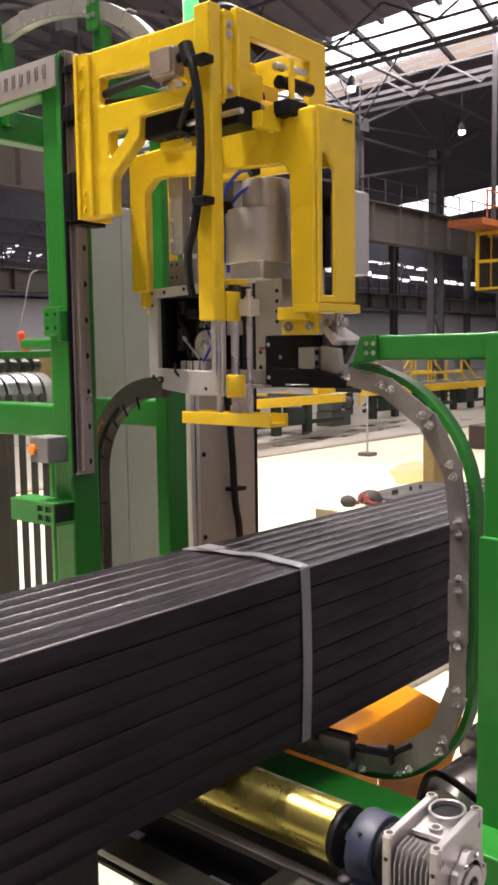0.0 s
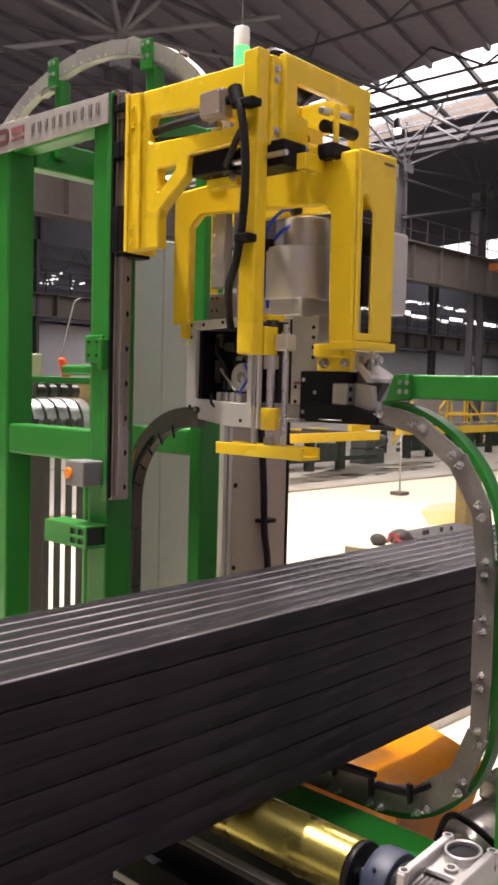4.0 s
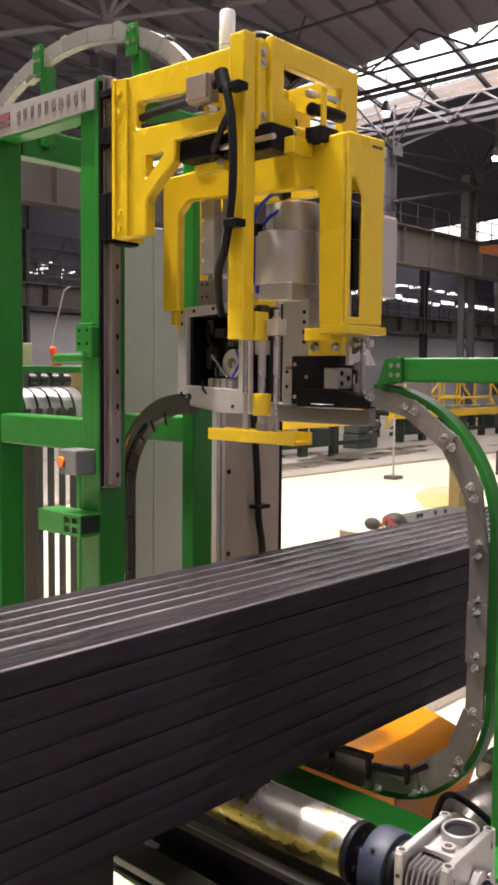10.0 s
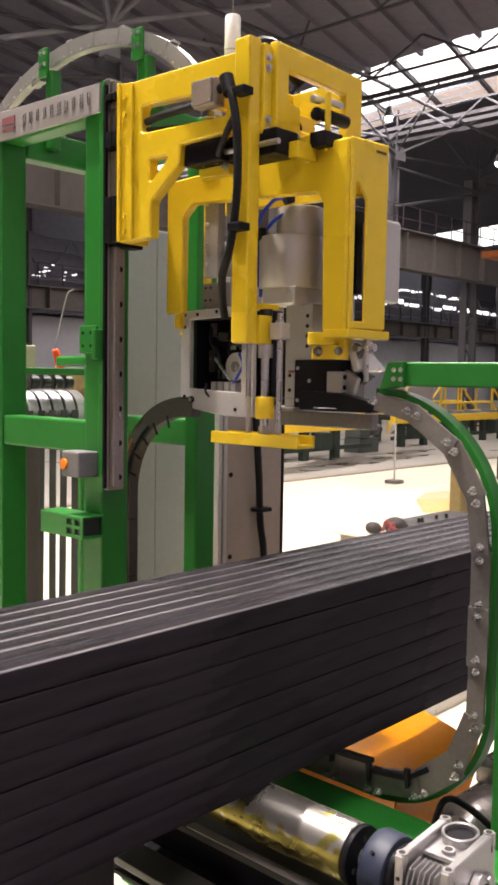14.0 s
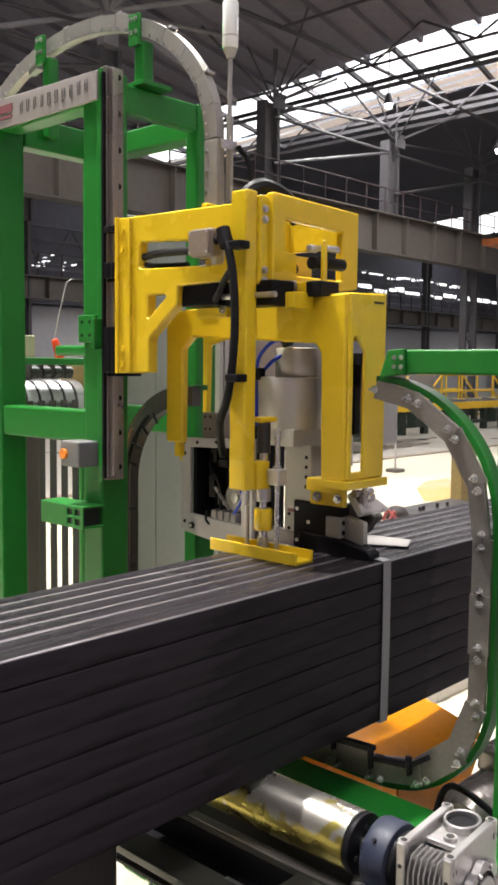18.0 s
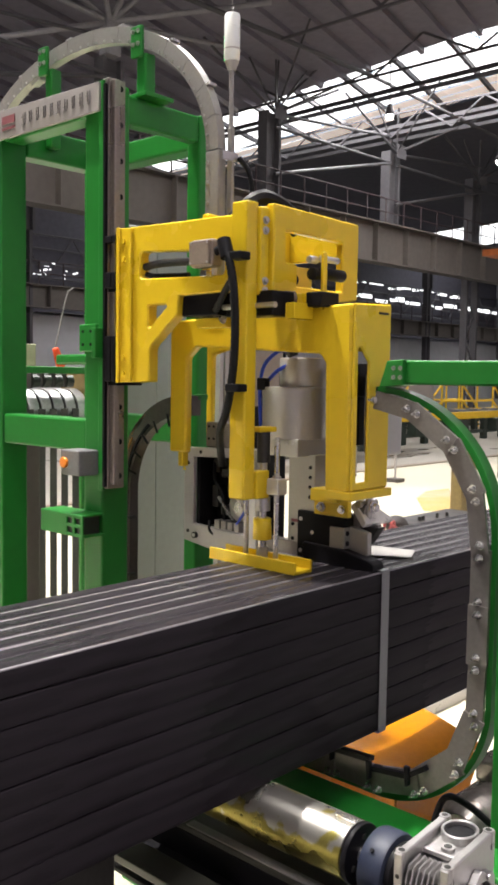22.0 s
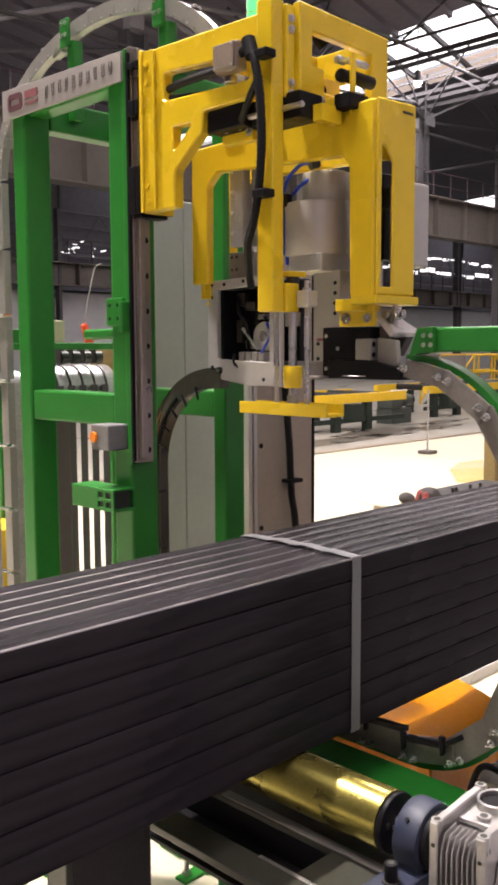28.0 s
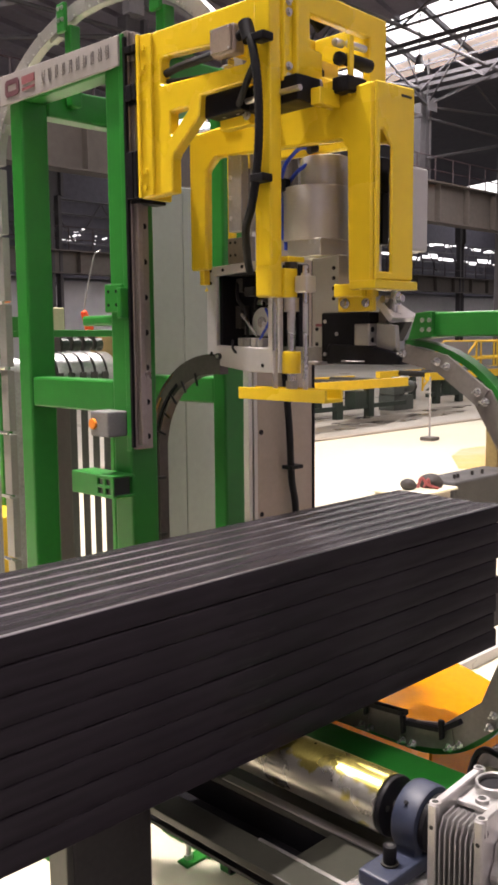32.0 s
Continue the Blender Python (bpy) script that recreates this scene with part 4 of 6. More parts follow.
mid = track_path(0.0205)
foot_arc = [corner(Y0 + RC, Z0 + RC, math.pi * (1 + k / 40), 2 * math.pi, RC - 0.0205 - 0.0135 * max(0, k - 6) / 14, 1)[0] for k in range(21)]
plates([(1.066, Z1 - 0.0205)] + mid[:21] + foot_arc + [(1.36, Z0 + 0.034)], 13)
farpts = [(1.361, Z0 + 0.031)] + mid[42:] + [(1.59, Z1 - 0.0505)]
q = [(1.52, y, z) for y, z in farpts]
part("far_plate", sweep(q, rect(-0.014, 0.014, -0.024, 0.024)), REAR, lo, "dark grey rear track plate")
part("rear_seam", sweep([(1.503, y, z) for y, z in track_path(0.033)[54:76]], rect(-0.002, 0.002, -0.004, 0.004)), BLACK, lo)
for y0, y1, z0, z1 in ((1.140, 1.048, 0.718, 0.723), (1.044, 0.962, 0.706, 0.716), (0.952, 0.918, 0.722, 0.745)):
    part("black_edge", sweep([(1.506, y0, z0 - 0.008), (1.506, y1, z1 - 0.008)], rect(-0.006, 0.012, -0.005, 0.005)), BLACK, lo)
    part("black_hook", slab([(y0 + 0.012, z0 + 0.008), (y0, z0 + 0.008), (y0, z0 - 0.03), (y0 + 0.008, z0 - 0.034)], [], "x", 1.496, 1.506), BLACK, lo)

for a in (15, 30, 45, 60, 75):
    y, z = Y1 - RC + 0.2 * math.cos(radians(a)), Z1 - 0.03 - RC + 0.2 * math.sin(radians(a))
    part("rear_clip", rod((1.50, y - 0.02 * math.cos(radians(a)), z - 0.02 * math.sin(radians(a))), (1.50, y + 0.012 * math.cos(radians(a)), z + 0.012 * math.sin(radians(a))), 0.003, 8), BLACK, lo)
for k_, c_ in ((0, "amber_wire"), (1, "brown_wire")):
    part("wire", sweep([(1.503 - 0.003 * k_, y, z) for y, z in track_path(0.012 + 0.014 * k_)[62:72]], circle(0.0026, 6)), mat(c_, ((0.30, 0.13, 0.025), (0.10, 0.05, 0.025))[k_], 0.4), lo)
part("rear_lip", sweep([(1.512, y, z) for y, z in track_path(0.002)[64:76]], rect(-0.006, 0.006, -0.002, 0.002)), mat("amber_oxide_edge", (0.30, 0.15, 0.04), 0.35, 0.6, 0.4, 30, 120, 0.03, (0.04, 0.035, 0.03), 0.8), lo, "rust-coloured rear edge")
for z in (1.12, 0.97, 0.82):
    part("rear_tie", box(1.498, 1.52, 1.812, 1.868, z, z + 0.008, 0.002), DARK, lo)

# arm and post that hold the track
ap = thing("track_support", (1.54, 0.74, 0), "green post with an arm that holds the strap track", "support post")
part("post", box(1.50, 1.575, 0.692, 0.768, 0, 1.53, 0.005), GREEN, ap)
part("lower_sleeve", box(1.493, 1.582, 0.685, 0.772, 0, 1.17, 0.004), GREEN, ap)
part("arm", box(1.515, 1.57, 0.768, 1.018, 1.482, 1.529, 0.004), GREEN, ap)
part("end_plate", slab([(0.995, 1.482), (1.05, 1.476), (1.032, 1.528), (0.995, 1.531)], [], "x", 1.503, 1.572), GREEN, ap)
bolts("plate_bolt", [(1.503, 1.000 + dy, 1.496 + dz) for dy in (0.0, 0.016) for dz in (0.0, 0.018)], (-1, 0, 0), 0.0032, 0.004, STEEL, ap)

# ---------------------------------------------------------------- cabinet and column behind
cbn = thing("panel_screen", (2.2, 2.4, 0), "tall pale grey-green sandwich panel screen behind the frame", "panel")
part("panel", box(1.87, 2.075, 2.372, 2.43, 0.05, 1.985, 0.005), PANEL, cbn)
part("panel", box(2.0765, 2.55, 2.372, 2.43, 0.05, 1.985, 0.005), PANEL, cbn)
part("plinth", box(1.88, 2.54, 2.375, 2.425, 0, 0.05, 0), DARK, cbn)
cc = thing("cable_column", (2.06, 1.93, 0), "beige-grey sheet column with aluminium edge strips", "column")
part("sheet", box(1.945, 2.195, 1.90, 1.95, 0, 1.86, 0.004), BEIGE, cc)
for x in (1.905, 1.927):
    part("edge_strip", box(x, x + 0.016, 1.895, 1.935, 0, 1.86, 0.002), ALU, cc)
part("dark_edge", box(2.195, 2.204, 1.897, 1.95, 0, 1.86, 0.001), BLACK, cc)
for z in (1.2, 0.95, 1.42):
    part("hole", rod((1.962, 1.898, z), (1.962, 1.901, z), 0.008, 10), BLACK, cc)
kb = pipe([(2.05, 1.885, 1.4), (2.055, 1.87, 1.2), (2.07, 1.875, 1.05), (2.085, 1.87, 0.9), (2.09, 1.88, 0.4), (2.09, 1.885, 0.0)], 0.011)
kc = thing("column_cable", (2.07, 1.88, 0), "black cable running down the beige column", "cable")
part("cable", kb, CABLE, kc, smooth=True)
for z in (1.08, 0.78):
    part("cable_tie", box(2.05, 2.105, 1.858, 1.898, z, z + 0.012, 0.002), BLACK, kc)

# ---------------------------------------------------------------- strap store behind the frame
ss = thing("strap_store", (2.1, 3.0, 0), "strap store with steel strap loops hanging over a drum", "strap accumulator")
part("rail", box(1.75, 2.35, 2.78, 2.83, 1.49, 1.515, 0.003), GREEN, ss)
part("rail", box(1.75, 2.35, 3.1, 3.15, 1.49, 1.515, 0.003), GREEN, ss)
part("rail", box(1.10, 1.69, 2.78, 2.83, 1.512, 1.56, 0.003), GREEN, ss)
part("post", box(1.10, 1.15, 2.79, 2.83, 0, 1.512, 0.003), GREEN, ss)
part("post", box(1.78, 1.83, 3.1, 3.15, 0, 1.49, 0.003), GREEN, ss)
part("post", box(2.30, 2.35, 3.1, 3.15, 0, 1.49, 0.003), GREEN, ss)
STRANDS = []
BAND = [2 * math.pi * j / 40 for j in range(40)]
for k in range(7):
    x = 1.773 + 0.05 * k
    if k > 1:
        xr = 1.845 + 0.0545 * (k - 1)
        ring = [(xr + 0.012 * math.sin(a), 2.95 - 0.105 * math.cos(a), 1.328 + 0.102 * math.sin(a)) for a in BAND]
        part("strap_loop", sweep(ring, rect(-0.021, 0.021, -0.0025, 0.0025), closed=True), GALV, ss, "bright galvanised strap wrap", smooth=True)
    STRANDS.append(part("strand", box(x - 0.0145, x + 0.0145, 2.8285, 2.8315, 0.25, 1.36, 0), mat("strand_steel", (0.075, 0.075, 0.07), 0.45, 0.5) if not STRANDS else MATS["strand_steel"], ss, pivot=(x, 2.83, 1.36)))
    if 1 < k < 6:
        part("guide_wheel", rod((x + 0.02, 2.86, 1.462), (x + 0.05, 2.86, 1.462), 0.024, 14), FARGRN, ss)
        part("wheel_fork", box(x + 0.012, x + 0.018, 2.84, 2.88, 1.44, 1.49, 0.001), DARK, ss)
part("drum", rod((1.80, 2.95, 1.328), (2.18, 2.95, 1.328), 0.085, 28), DARK, ss, smooth=True)
part("drum_bracket", box(2.16, 2.18, 2.85, 3.05, 1.25, 1.5, 0.003), WOOD, ss)

# small things round the store
b = rod((2.092, 2.95, 1.515), (2.066, 2.95, 1.588), 0.019, 14, 0.013, bevel=0.004)
bo = thing("oiler_bottle", (2.085, 2.95, 1.515), "orange-red oiler bottle with a thin bent spout", "bottle")
part("bottle", b, SAFETY, bo, smooth=True)
part("spout", pipe([(2.066, 2.95, 1.586), (2.085, 2.945, 1.68), (2.115, 2.945, 1.79), (2.126, 2.94, 1.812), (2.145, 2.94, 1.822)], 0.0028), CHUTE, bo)
solid("carton", box(1.88, 1.98, 2.95, 3.05, 1.516, 1.60, 0.004), mat("carton_paint", (0.42, 0.42, 0.26), 0.7), "pale yellow-green carton on the rail", "carton", at=(1.93, 3.0, 1.516))
solid("warning_flag", slab([(2.19, 1.37), (2.24, 1.44), (2.222, 1.38)], [], "y", 2.93, 2.94), SAFETY, "small orange-red warning flag beside the drum", "flag", at=(2.2, 2.93, 1.37))
gy = thing("conduit_rack", (1.5, 2.75, 0), "grey conduits standing behind the rear posts", "conduit")
for k, (x, y, r) in enumerate(((1.40, 2.5, 0.02), (1.47, 2.66, 0.022), (1.56, 2.78, 0.026))):
    part("conduit", rod((x, y, 0), (x, y, 1.45), r, 14), mat("conduit_grey", (0.3, 0.3, 0.3), 0.4, 0.4) if k == 0 else MATS["conduit_grey"], gy, smooth=True)
sweep_pts = [(1.622, 2.70 + 0.05 * (1 - math.cos(a)), 1.37 + 0.05 * math.sin(a)) for a in [math.pi * k / 12 for k in range(13)]]
part("feed_strap", sweep([(1.612, 2.70, 0.0), (1.618, 2.70, 0.8)] + sweep_pts, rect(-0.024, 0.024, -0.0015, 0.0015)), GALV, gy, "wide galvanised feed strap", smooth=True)
part("cable_duct", box(1.605, 1.685, 2.49, 2.53, 0, 1.33, 0.004), DUCT, gy, "dark grey-brown cable duct")
part("amber_tab", box(1.545, 1.56, 2.62, 2.645, 1.60, 1.70, 0.003), BUTTON, gy)
solid("yellow_drum", rod((1.62, 3.1, 0), (1.62, 3.1, 0.85), 0.2, 24, bevel=0.01), FARYEL, "yellow steel drum on the floor", "drum", at=(1.62, 3.1, 0), smooth=True)

# ---------------------------------------------------------------- roller table
rt = thing("roller_table", (1.17, 1.1, 0), "dark steel roller table base with green cross beam", "roller table")
part("flat_bar", box(0.972, 1.032, 0.55, 1.75, 0.645, 0.66, 0.002), OLIVE, rt)
part("flat_bar", box(1.15, 1.232, 0.55, 1.75, 0.63, 0.642, 0.002), OLIVE, rt)
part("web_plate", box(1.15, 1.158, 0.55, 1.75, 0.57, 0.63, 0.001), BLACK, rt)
# black sheets added for the shade in the gaps; they hide the bright floor
part("gap_shade_sheet", box(1.034, 1.1495, 0.945, 1.75, 0.572, 0.58, 0.001), BLACK, rt, "added black sheet that darkens the gap between bars")
part("shade_sheet", box(1.0, 2.1, 1.59, 1.60, 0.36, 0.62, 0.001), BLACK, rt, "added dark sheet standing in for shade under the rollers")
part("shade_sheet", box(1.42, 1.519, 1.588, 1.598, 0.25, 0.359, 0.001), BLACK, rt)
part("shade_sheet", box(1.52, 2.1, 1.589, 1.599, 0.12, 0.359, 0.001), BLACK, rt)
part("cover_plate", box(1.044, 1.149, 0.55, 0.944, 0.634, 0.642, 0.001), OLIVE, rt)
part("edge_strip", box(1.151, 1.172, 0.55, 1.22, 0.6425, 0.6455, 0.001), CHUTE, rt, "rubbed bright edge")
part("edge_strip", box(1.026, 1.033, 0.55, 1.00, 0.6602, 0.6618, 0.0005), STEEL, rt)
part("cross_beam", box(1.40, 1.50, 0.60, 1.75, 0.545, 0.64, 0.004), GREEN, rt, "green cross beam under the track")
part("base_post", box(0.735, 0.885, 1.10, 1.145, 0, 0.745, 0.005), DARK, rt)
part("post_edge", box(0.722, 0.734, 1.098, 1.147, 0, 0.742, 0.002), OLIVE, rt, "grey-olive edge angle")
part("long_beam", box(-3, 1.68, 1.46, 1.56, 0.55, 0.66, 0.004), DARK, rt)
part("long_beam", box(2.21, 4.5, 1.46, 1.56, 0.55, 0.66, 0.004), DARK, rt)
part("support_leg", box(1.0, 1.1, 0.56, 0.62, 0, 0.51, 0.004), OLIVE, rt)

ro = thing("conveyor_roller", (1.188, 1.05, 0.717), "yellow zinc-plated steel conveyor roller, worn bright", "roller")
ra_ = rod((1.188, 0.850, 0.717), (1.188, 1.56, 0.717), 0.05, 48, bevel=0.003)
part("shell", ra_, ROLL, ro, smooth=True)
part("end_cap", rod((1.188, 0.837, 0.717), (1.188, 0.849, 0.717), 0.0505, 40, bevel=0.004), BLACK, ro, "black end cap", smooth=True)
part("shaft", rod((1.188, 0.66, 0.717), (1.188, 0.85, 0.717), 0.016, 20), STEEL, ro, smooth=True)
for k in range(3):
    a = 2.1 * k
    part("set_screw", rod((1.188 + 0.03 * math.cos(a), 0.835, 0.717 + 0.03 * math.sin(a)), (1.188 + 0.03 * math.cos(a), 0.838, 0.717 + 0.03 * math.sin(a)), 0.005, 8), DARK, ro)

pbk = thing("bearing_block", (1.188, 0.80, 0.6), "blue-grey cast pillow block bearing bolted on a plate", "bearing")
part("ring", rod((1.188, 0.766, 0.717), (1.188, 0.812, 0.717), 0.0575, 36, bevel=0.007), BLUEGREY, pbk, smooth=True)
part("grease_hole", rod((1.146, 0.79, 0.757), (1.1435, 0.79, 0.7595), 0.0035, 8), BLACK, pbk)
part("seal", rod((1.188, 0.757, 0.717), (1.188, 0.767, 0.717), 0.047, 24), BLACK, pbk, smooth=True)
part("neck", slab([(1.138, 0.676), (1.238, 0.676), (1.230, 0.72), (1.146, 0.72)], [], "y", 0.768, 0.804), BLUEGREY, pbk)
part("foot", box(1.055, 1.321, 0.757, 0.815, 0.652, 0.678, 0.005), BLUEGREY, pbk)
for x in (1.098, 1.278):
    part("washer", rod((x, 0.786, 0.678), (x, 0.786, 0.681), 0.014, 18), DARK, pbk, smooth=True)
    part("cap_screw", rod((x, 0.786, 0.681), (x, 0.786, 0.709), 0.0105, 18, bevel=0.0015), BLACK, pbk, smooth=True)
    part("screw_socket", rod((x, 0.786, 0.7092), (x, 0.786, 0.7097), 0.006, 6), DARK, pbk)
part("base_plate", box(1.04, 1.335, 0.738, 0.83, 0.642, 0.652, 0.002), STEEL, pbk)

# worm gear unit
ge = thing("worm_gearbox", (1.19, 0.69, 0.62), "bare die-cast aluminium worm gearbox with cooling fins", "gearbox")
part("housing", box(1.128, 1.262, 0.662, 0.722, 0.60, 0.772, 0.006), CAST, ge)
for nm, y in (("rear_plate", 0.722), ("front_plate", 0.648)):
    part(nm, slab([(1.106, 0.60), (1.268, 0.60), (1.268, 0.800), (1.106, 0.800)], [], "y", y, y + 0.014, bevel=0.002), CAST, ge)
CIRC = [2 * math.pi * k / 28 for k in range(28)]
BORE = [(1.235 + 0.0275 * math.cos(a), 0.692 + 0.0235 * math.sin(a)) for a in CIRC]
part("top_plate", slab([(1.172, 0.662), (1.266, 0.662), (1.266, 0.724), (1.172, 0.724)], [BORE], "z", 0.776, 0.786, bevel=0.002), CAST, ge)
part("bore_ring", slab([(1.235 + 0.0325 * math.cos(a), 0.692 + 0.0285 * math.sin(a)) for a in CIRC], [BORE], "z", 0.77, 0.7995), CAST, ge)
part("bore", rod((1.235, 0.692, 0.765), (1.235, 0.692, 0.7915), 0.0285, 24), BLACK, ge, "dark input bore")
for x in (1.117, 1.257):
    for y in (0.655, 0.729):
        part("corner_boss", rod((x, y, 0.772), (x, y, 0.8012), 0.0085, 14), CAST, ge, smooth=True)
        part("boss_hole", rod((x, y, 0.8014), (x, y, 0.8018), 0.0052, 10), DARK, ge)
        part("face_hole", rod((1.1052, y, 0.765), (1.1058, y, 0.765), 0.0035, 8), DARK, ge) if x < 1.2 else None
for k in range(7):
    y = 0.6645 + k * 0.0083
    part("fin", slab([(1.105, 0.61), (1.105, 0.762), (1.116, 0.784), (1.150, 0.787), (1.163, 0.771), (1.132, 0.768), (1.130, 0.61)], [], "y", y, y + 0.0028), CAST, ge)
part("oil_port", rod((1.186, 0.688, 0.772), (1.186, 0.688, 0.792), 0.0105, 16), CAST, ge, smooth=True)
part("port_hole", rod((1.186, 0.688, 0.7922), (1.186, 0.688, 0.7926), 0.0065, 10), DARK, ge)
def disc(r, wave=0.0):
    return [(1.192 + (r + wave * math.cos(8 * a)) * math.cos(a), 0.706 + (r + wave * math.cos(8 * a)) * math.sin(a)) for a in [2 * math.pi * k / 64 for k in range(64)]]


part("front_ring", slab(disc(0.058, 0.004), [disc(0.044)], "y", 0.635, 0.6475, bevel=0.001), CAST, ge, "scalloped cover ring")
part("front_well", slab(disc(0.0445), [], "y", 0.6465, 0.6478, bevel=0), DARK, ge, "dark ring groove")
part("front_boss", slab(disc(0.037), [disc(0.022)], "y", 0.632, 0.6464, bevel=0.001), CAST, ge)
part("shaft_bore", slab(disc(0.0218), [], "y", 0.642, 0.6463, bevel=0), DARK, ge, "dark output bore")
for k in range(8):
    a = math.pi * (k + 0.5) / 4
    part("cover_screw", rod((1.192 + 0.051 * math.cos(a), 0.6352, 0.706 + 0.051 * math.sin(a)), (1.192 + 0.051 * math.cos(a), 0.631, 0.706 + 0.051 * math.sin(a)), 0.0042, 8), STEEL, ge)
for x, z in ((1.118, 0.778), (1.256, 0.778)):
    part("face_hole", rod((x, 0.6476, z), (x, 0.6472, z), 0.006, 10), DARK, ge)
part("foot_plate", box(1.12, 1.26, 0.66, 0.724, 0.535, 0.60, 0.004), CAST, ge)
part("pedestal", box(1.10, 1.28, 0.645, 0.74, 0, 0.535, 0.004), DARK, ge)

ge.rotation_euler = (0, 0, radians(4.5))
ge.location = (1.187, 0.681, 0.62)

# orange guard and wrapped motor behind the track
og = thing("orange_guard", (1.95, 1.22, 0), "glossy orange sheet steel guard tray below the bundle", "guard")
tray = bmesh.new()
NX, NY = 8, 8
grid = []
for a in range(NX + 1):
    row = []
    for c in range(NY + 1):
        u, v = a / NX, c / NY
        x = 1.785 + 0.02 * v + u * (0.357 + 0.036 * v)
        y = 1.14 + 0.31 * v
        z = 0.571 - 0.04 * (1 - v) ** 2 - 0.014 * math.sin(math.pi * u) * (1 - v) + (0.01 if c == NY else 0)
        row.append(tray.verts.new((x, y, z)))
    grid.append(row)
for a in range(NX):
    for c in range(NY):
        tray.faces.new((grid[a][c], grid[a + 1][c], grid[a + 1][c + 1], grid[a][c + 1]))
ext = bmesh.ops.extrude_face_region(tray, geom=list(tray.faces))
bmesh.ops.translate(tray, verts=[v for v in ext["geom"] if isinstance(v, bmesh.types.BMVert)], vec=(0, 0, -0.005))
part("tray", tray, ORANGE, og, smooth=True)
part("front_panel", slab([(1.735, 0.529), (2.142, 0.529), (2.08, 0.45), (1.99, 0.36), (1.92, 0.28), (1.92, 0.0), (1.735, 0.0)], [], "y", 1.132, 1.141), ORANGE, og)
part("rear_panel", box(1.70, 2.19, 1.438, 1.448, 0, 0.571, 0.001), ORANGE, og)
mo = thing("wrapped_motor", (1.72, 0.75, 0.5), "drive motor still wrapped in shiny film", "motor")
part("body", rod((1.64, 0.895, 0.56), (1.98, 0.895, 0.56), 0.078, 28, bevel=0.012), WRAP, mo, smooth=True)
part("end_bell", rod((1.605, 0.895, 0.56), (1.64, 0.895, 0.56), 0.055, 28, 0.078), WRAP, mo, smooth=True)
part("terminal_box", box(1.74, 1.84, 0.85, 0.94, 0.63, 0.68, 0.008), WRAP, mo)
part("cradle", box(1.68, 1.95, 0.83, 0.96, 0, 0.49, 0.005), DARK, mo)
solid("motor_cable", pipe([(1.60, 0.78, 0.60), (1.57, 0.86, 0.66), (1.60, 0.93, 0.64), (1.62, 0.97, 0.55)], 0.007), CABLE, "thin black motor cable", "cable", at=(1.6, 0.86, 0.6), smooth=True)

# ---------------------------------------------------------------- the bundle of tubes
TW = 0.0415
bu = thing("tube_bundle", (1.95, 1.192, 0.768), "bundle of black square steel tubes stacked in eight layers", "tube bundle")
sq = []
for cx, cz, a in ((1, 1, 0), (-1, 1, 90), (-1, -1, 180), (1, -1, 270)):
    for k in range(4):
        t = radians(a + 30 * k)
        sq.append((cx * (0.0206 - 0.0029) + 0.0029 * math.cos(t), cz * (0.0206 - 0.0029) + 0.0029 * math.sin(t)))
tb = bmesh.new()
ends = []
for x in (-3.0, 3.0):
    outer_r = [tb.verts.new((x, u, v)) for u, v in sq]
    inner_r = [tb.verts.new((x, u * 0.88, v * 0.88)) for u, v in sq]
    deep = [tb.verts.new((x * 0.9, u * 0.88, v * 0.88)) for u, v in sq]
    n = len(sq)
    for k in range(n):
        tb.faces.new((outer_r[k], outer_r[(k + 1) % n], inner_r[(k + 1) % n], inner_r[k]))
        tb.faces.new((inner_r[k], inner_r[(k + 1) % n], deep[(k + 1) % n], deep[k]))
    tb.faces.new(deep)
    ends.append(outer_r)
for k in range(len(sq)):
    tb.faces.new((ends[0][k], ends[0][(k + 1) % len(sq)], ends[1][(k + 1) % len(sq)], ends[1][k]))
tube_mesh = put_mesh("steel_tube", tb, TUBE, True)
# the top layer's upper corners get brighter metal as the overhead light's glint
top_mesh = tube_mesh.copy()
top_mesh.materials.append(GLINT)
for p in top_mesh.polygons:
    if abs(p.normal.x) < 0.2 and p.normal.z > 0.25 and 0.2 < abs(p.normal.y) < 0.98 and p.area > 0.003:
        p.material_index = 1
random.seed(11)
for j in range(8):
    for i in range(7):
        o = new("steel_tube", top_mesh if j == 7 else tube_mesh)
        o.parent = bu
        o.location = (random.uniform(-0.012, 0.012), (i - 3) * TW + random.uniform(-0.0006, 0.0006), (j + 0.5) * TW + random.uniform(-0.0005, 0.0005) + (random.uniform(-0.0006, 0.0012) if j == 7 else 0))

BY0, BY1, BZ0, BZ1 = 1.0455, 1.3385, 0.7665, 1.1015


def strap_ring(x, wob=0.0):
    p = []
    for k in range(13):
        f = k / 12
        p.append((x + wob * math.sin(5 * f), BY0 + (BY1 - BY0) * f, BZ1 + 0.0035 * math.sin(math.pi * f) + wob * 0.25 * math.sin(9 * f + 1) ** 2))
    p += [(x, BY1 + 0.001, BZ1 - 0.003), (x, BY1 + 0.001, BZ0 + 0.003), (x, BY1 - 0.003, BZ0 - 0.0005), (x, BY0 + 0.003, BZ0 - 0.0005), (x, BY0 - 0.001, BZ0 + 0.003)]
    for f in (0.25, 0.5, 0.75):
        p.append((x + 0.35 * wob * math.sin(math.pi * f), BY0 - 0.001 - 0.15 * wob * math.sin(math.pi * f), BZ0 + (BZ1 - BZ0) * f))
    p.append((x, BY0 - 0.001, BZ1 - 0.003))
    return p


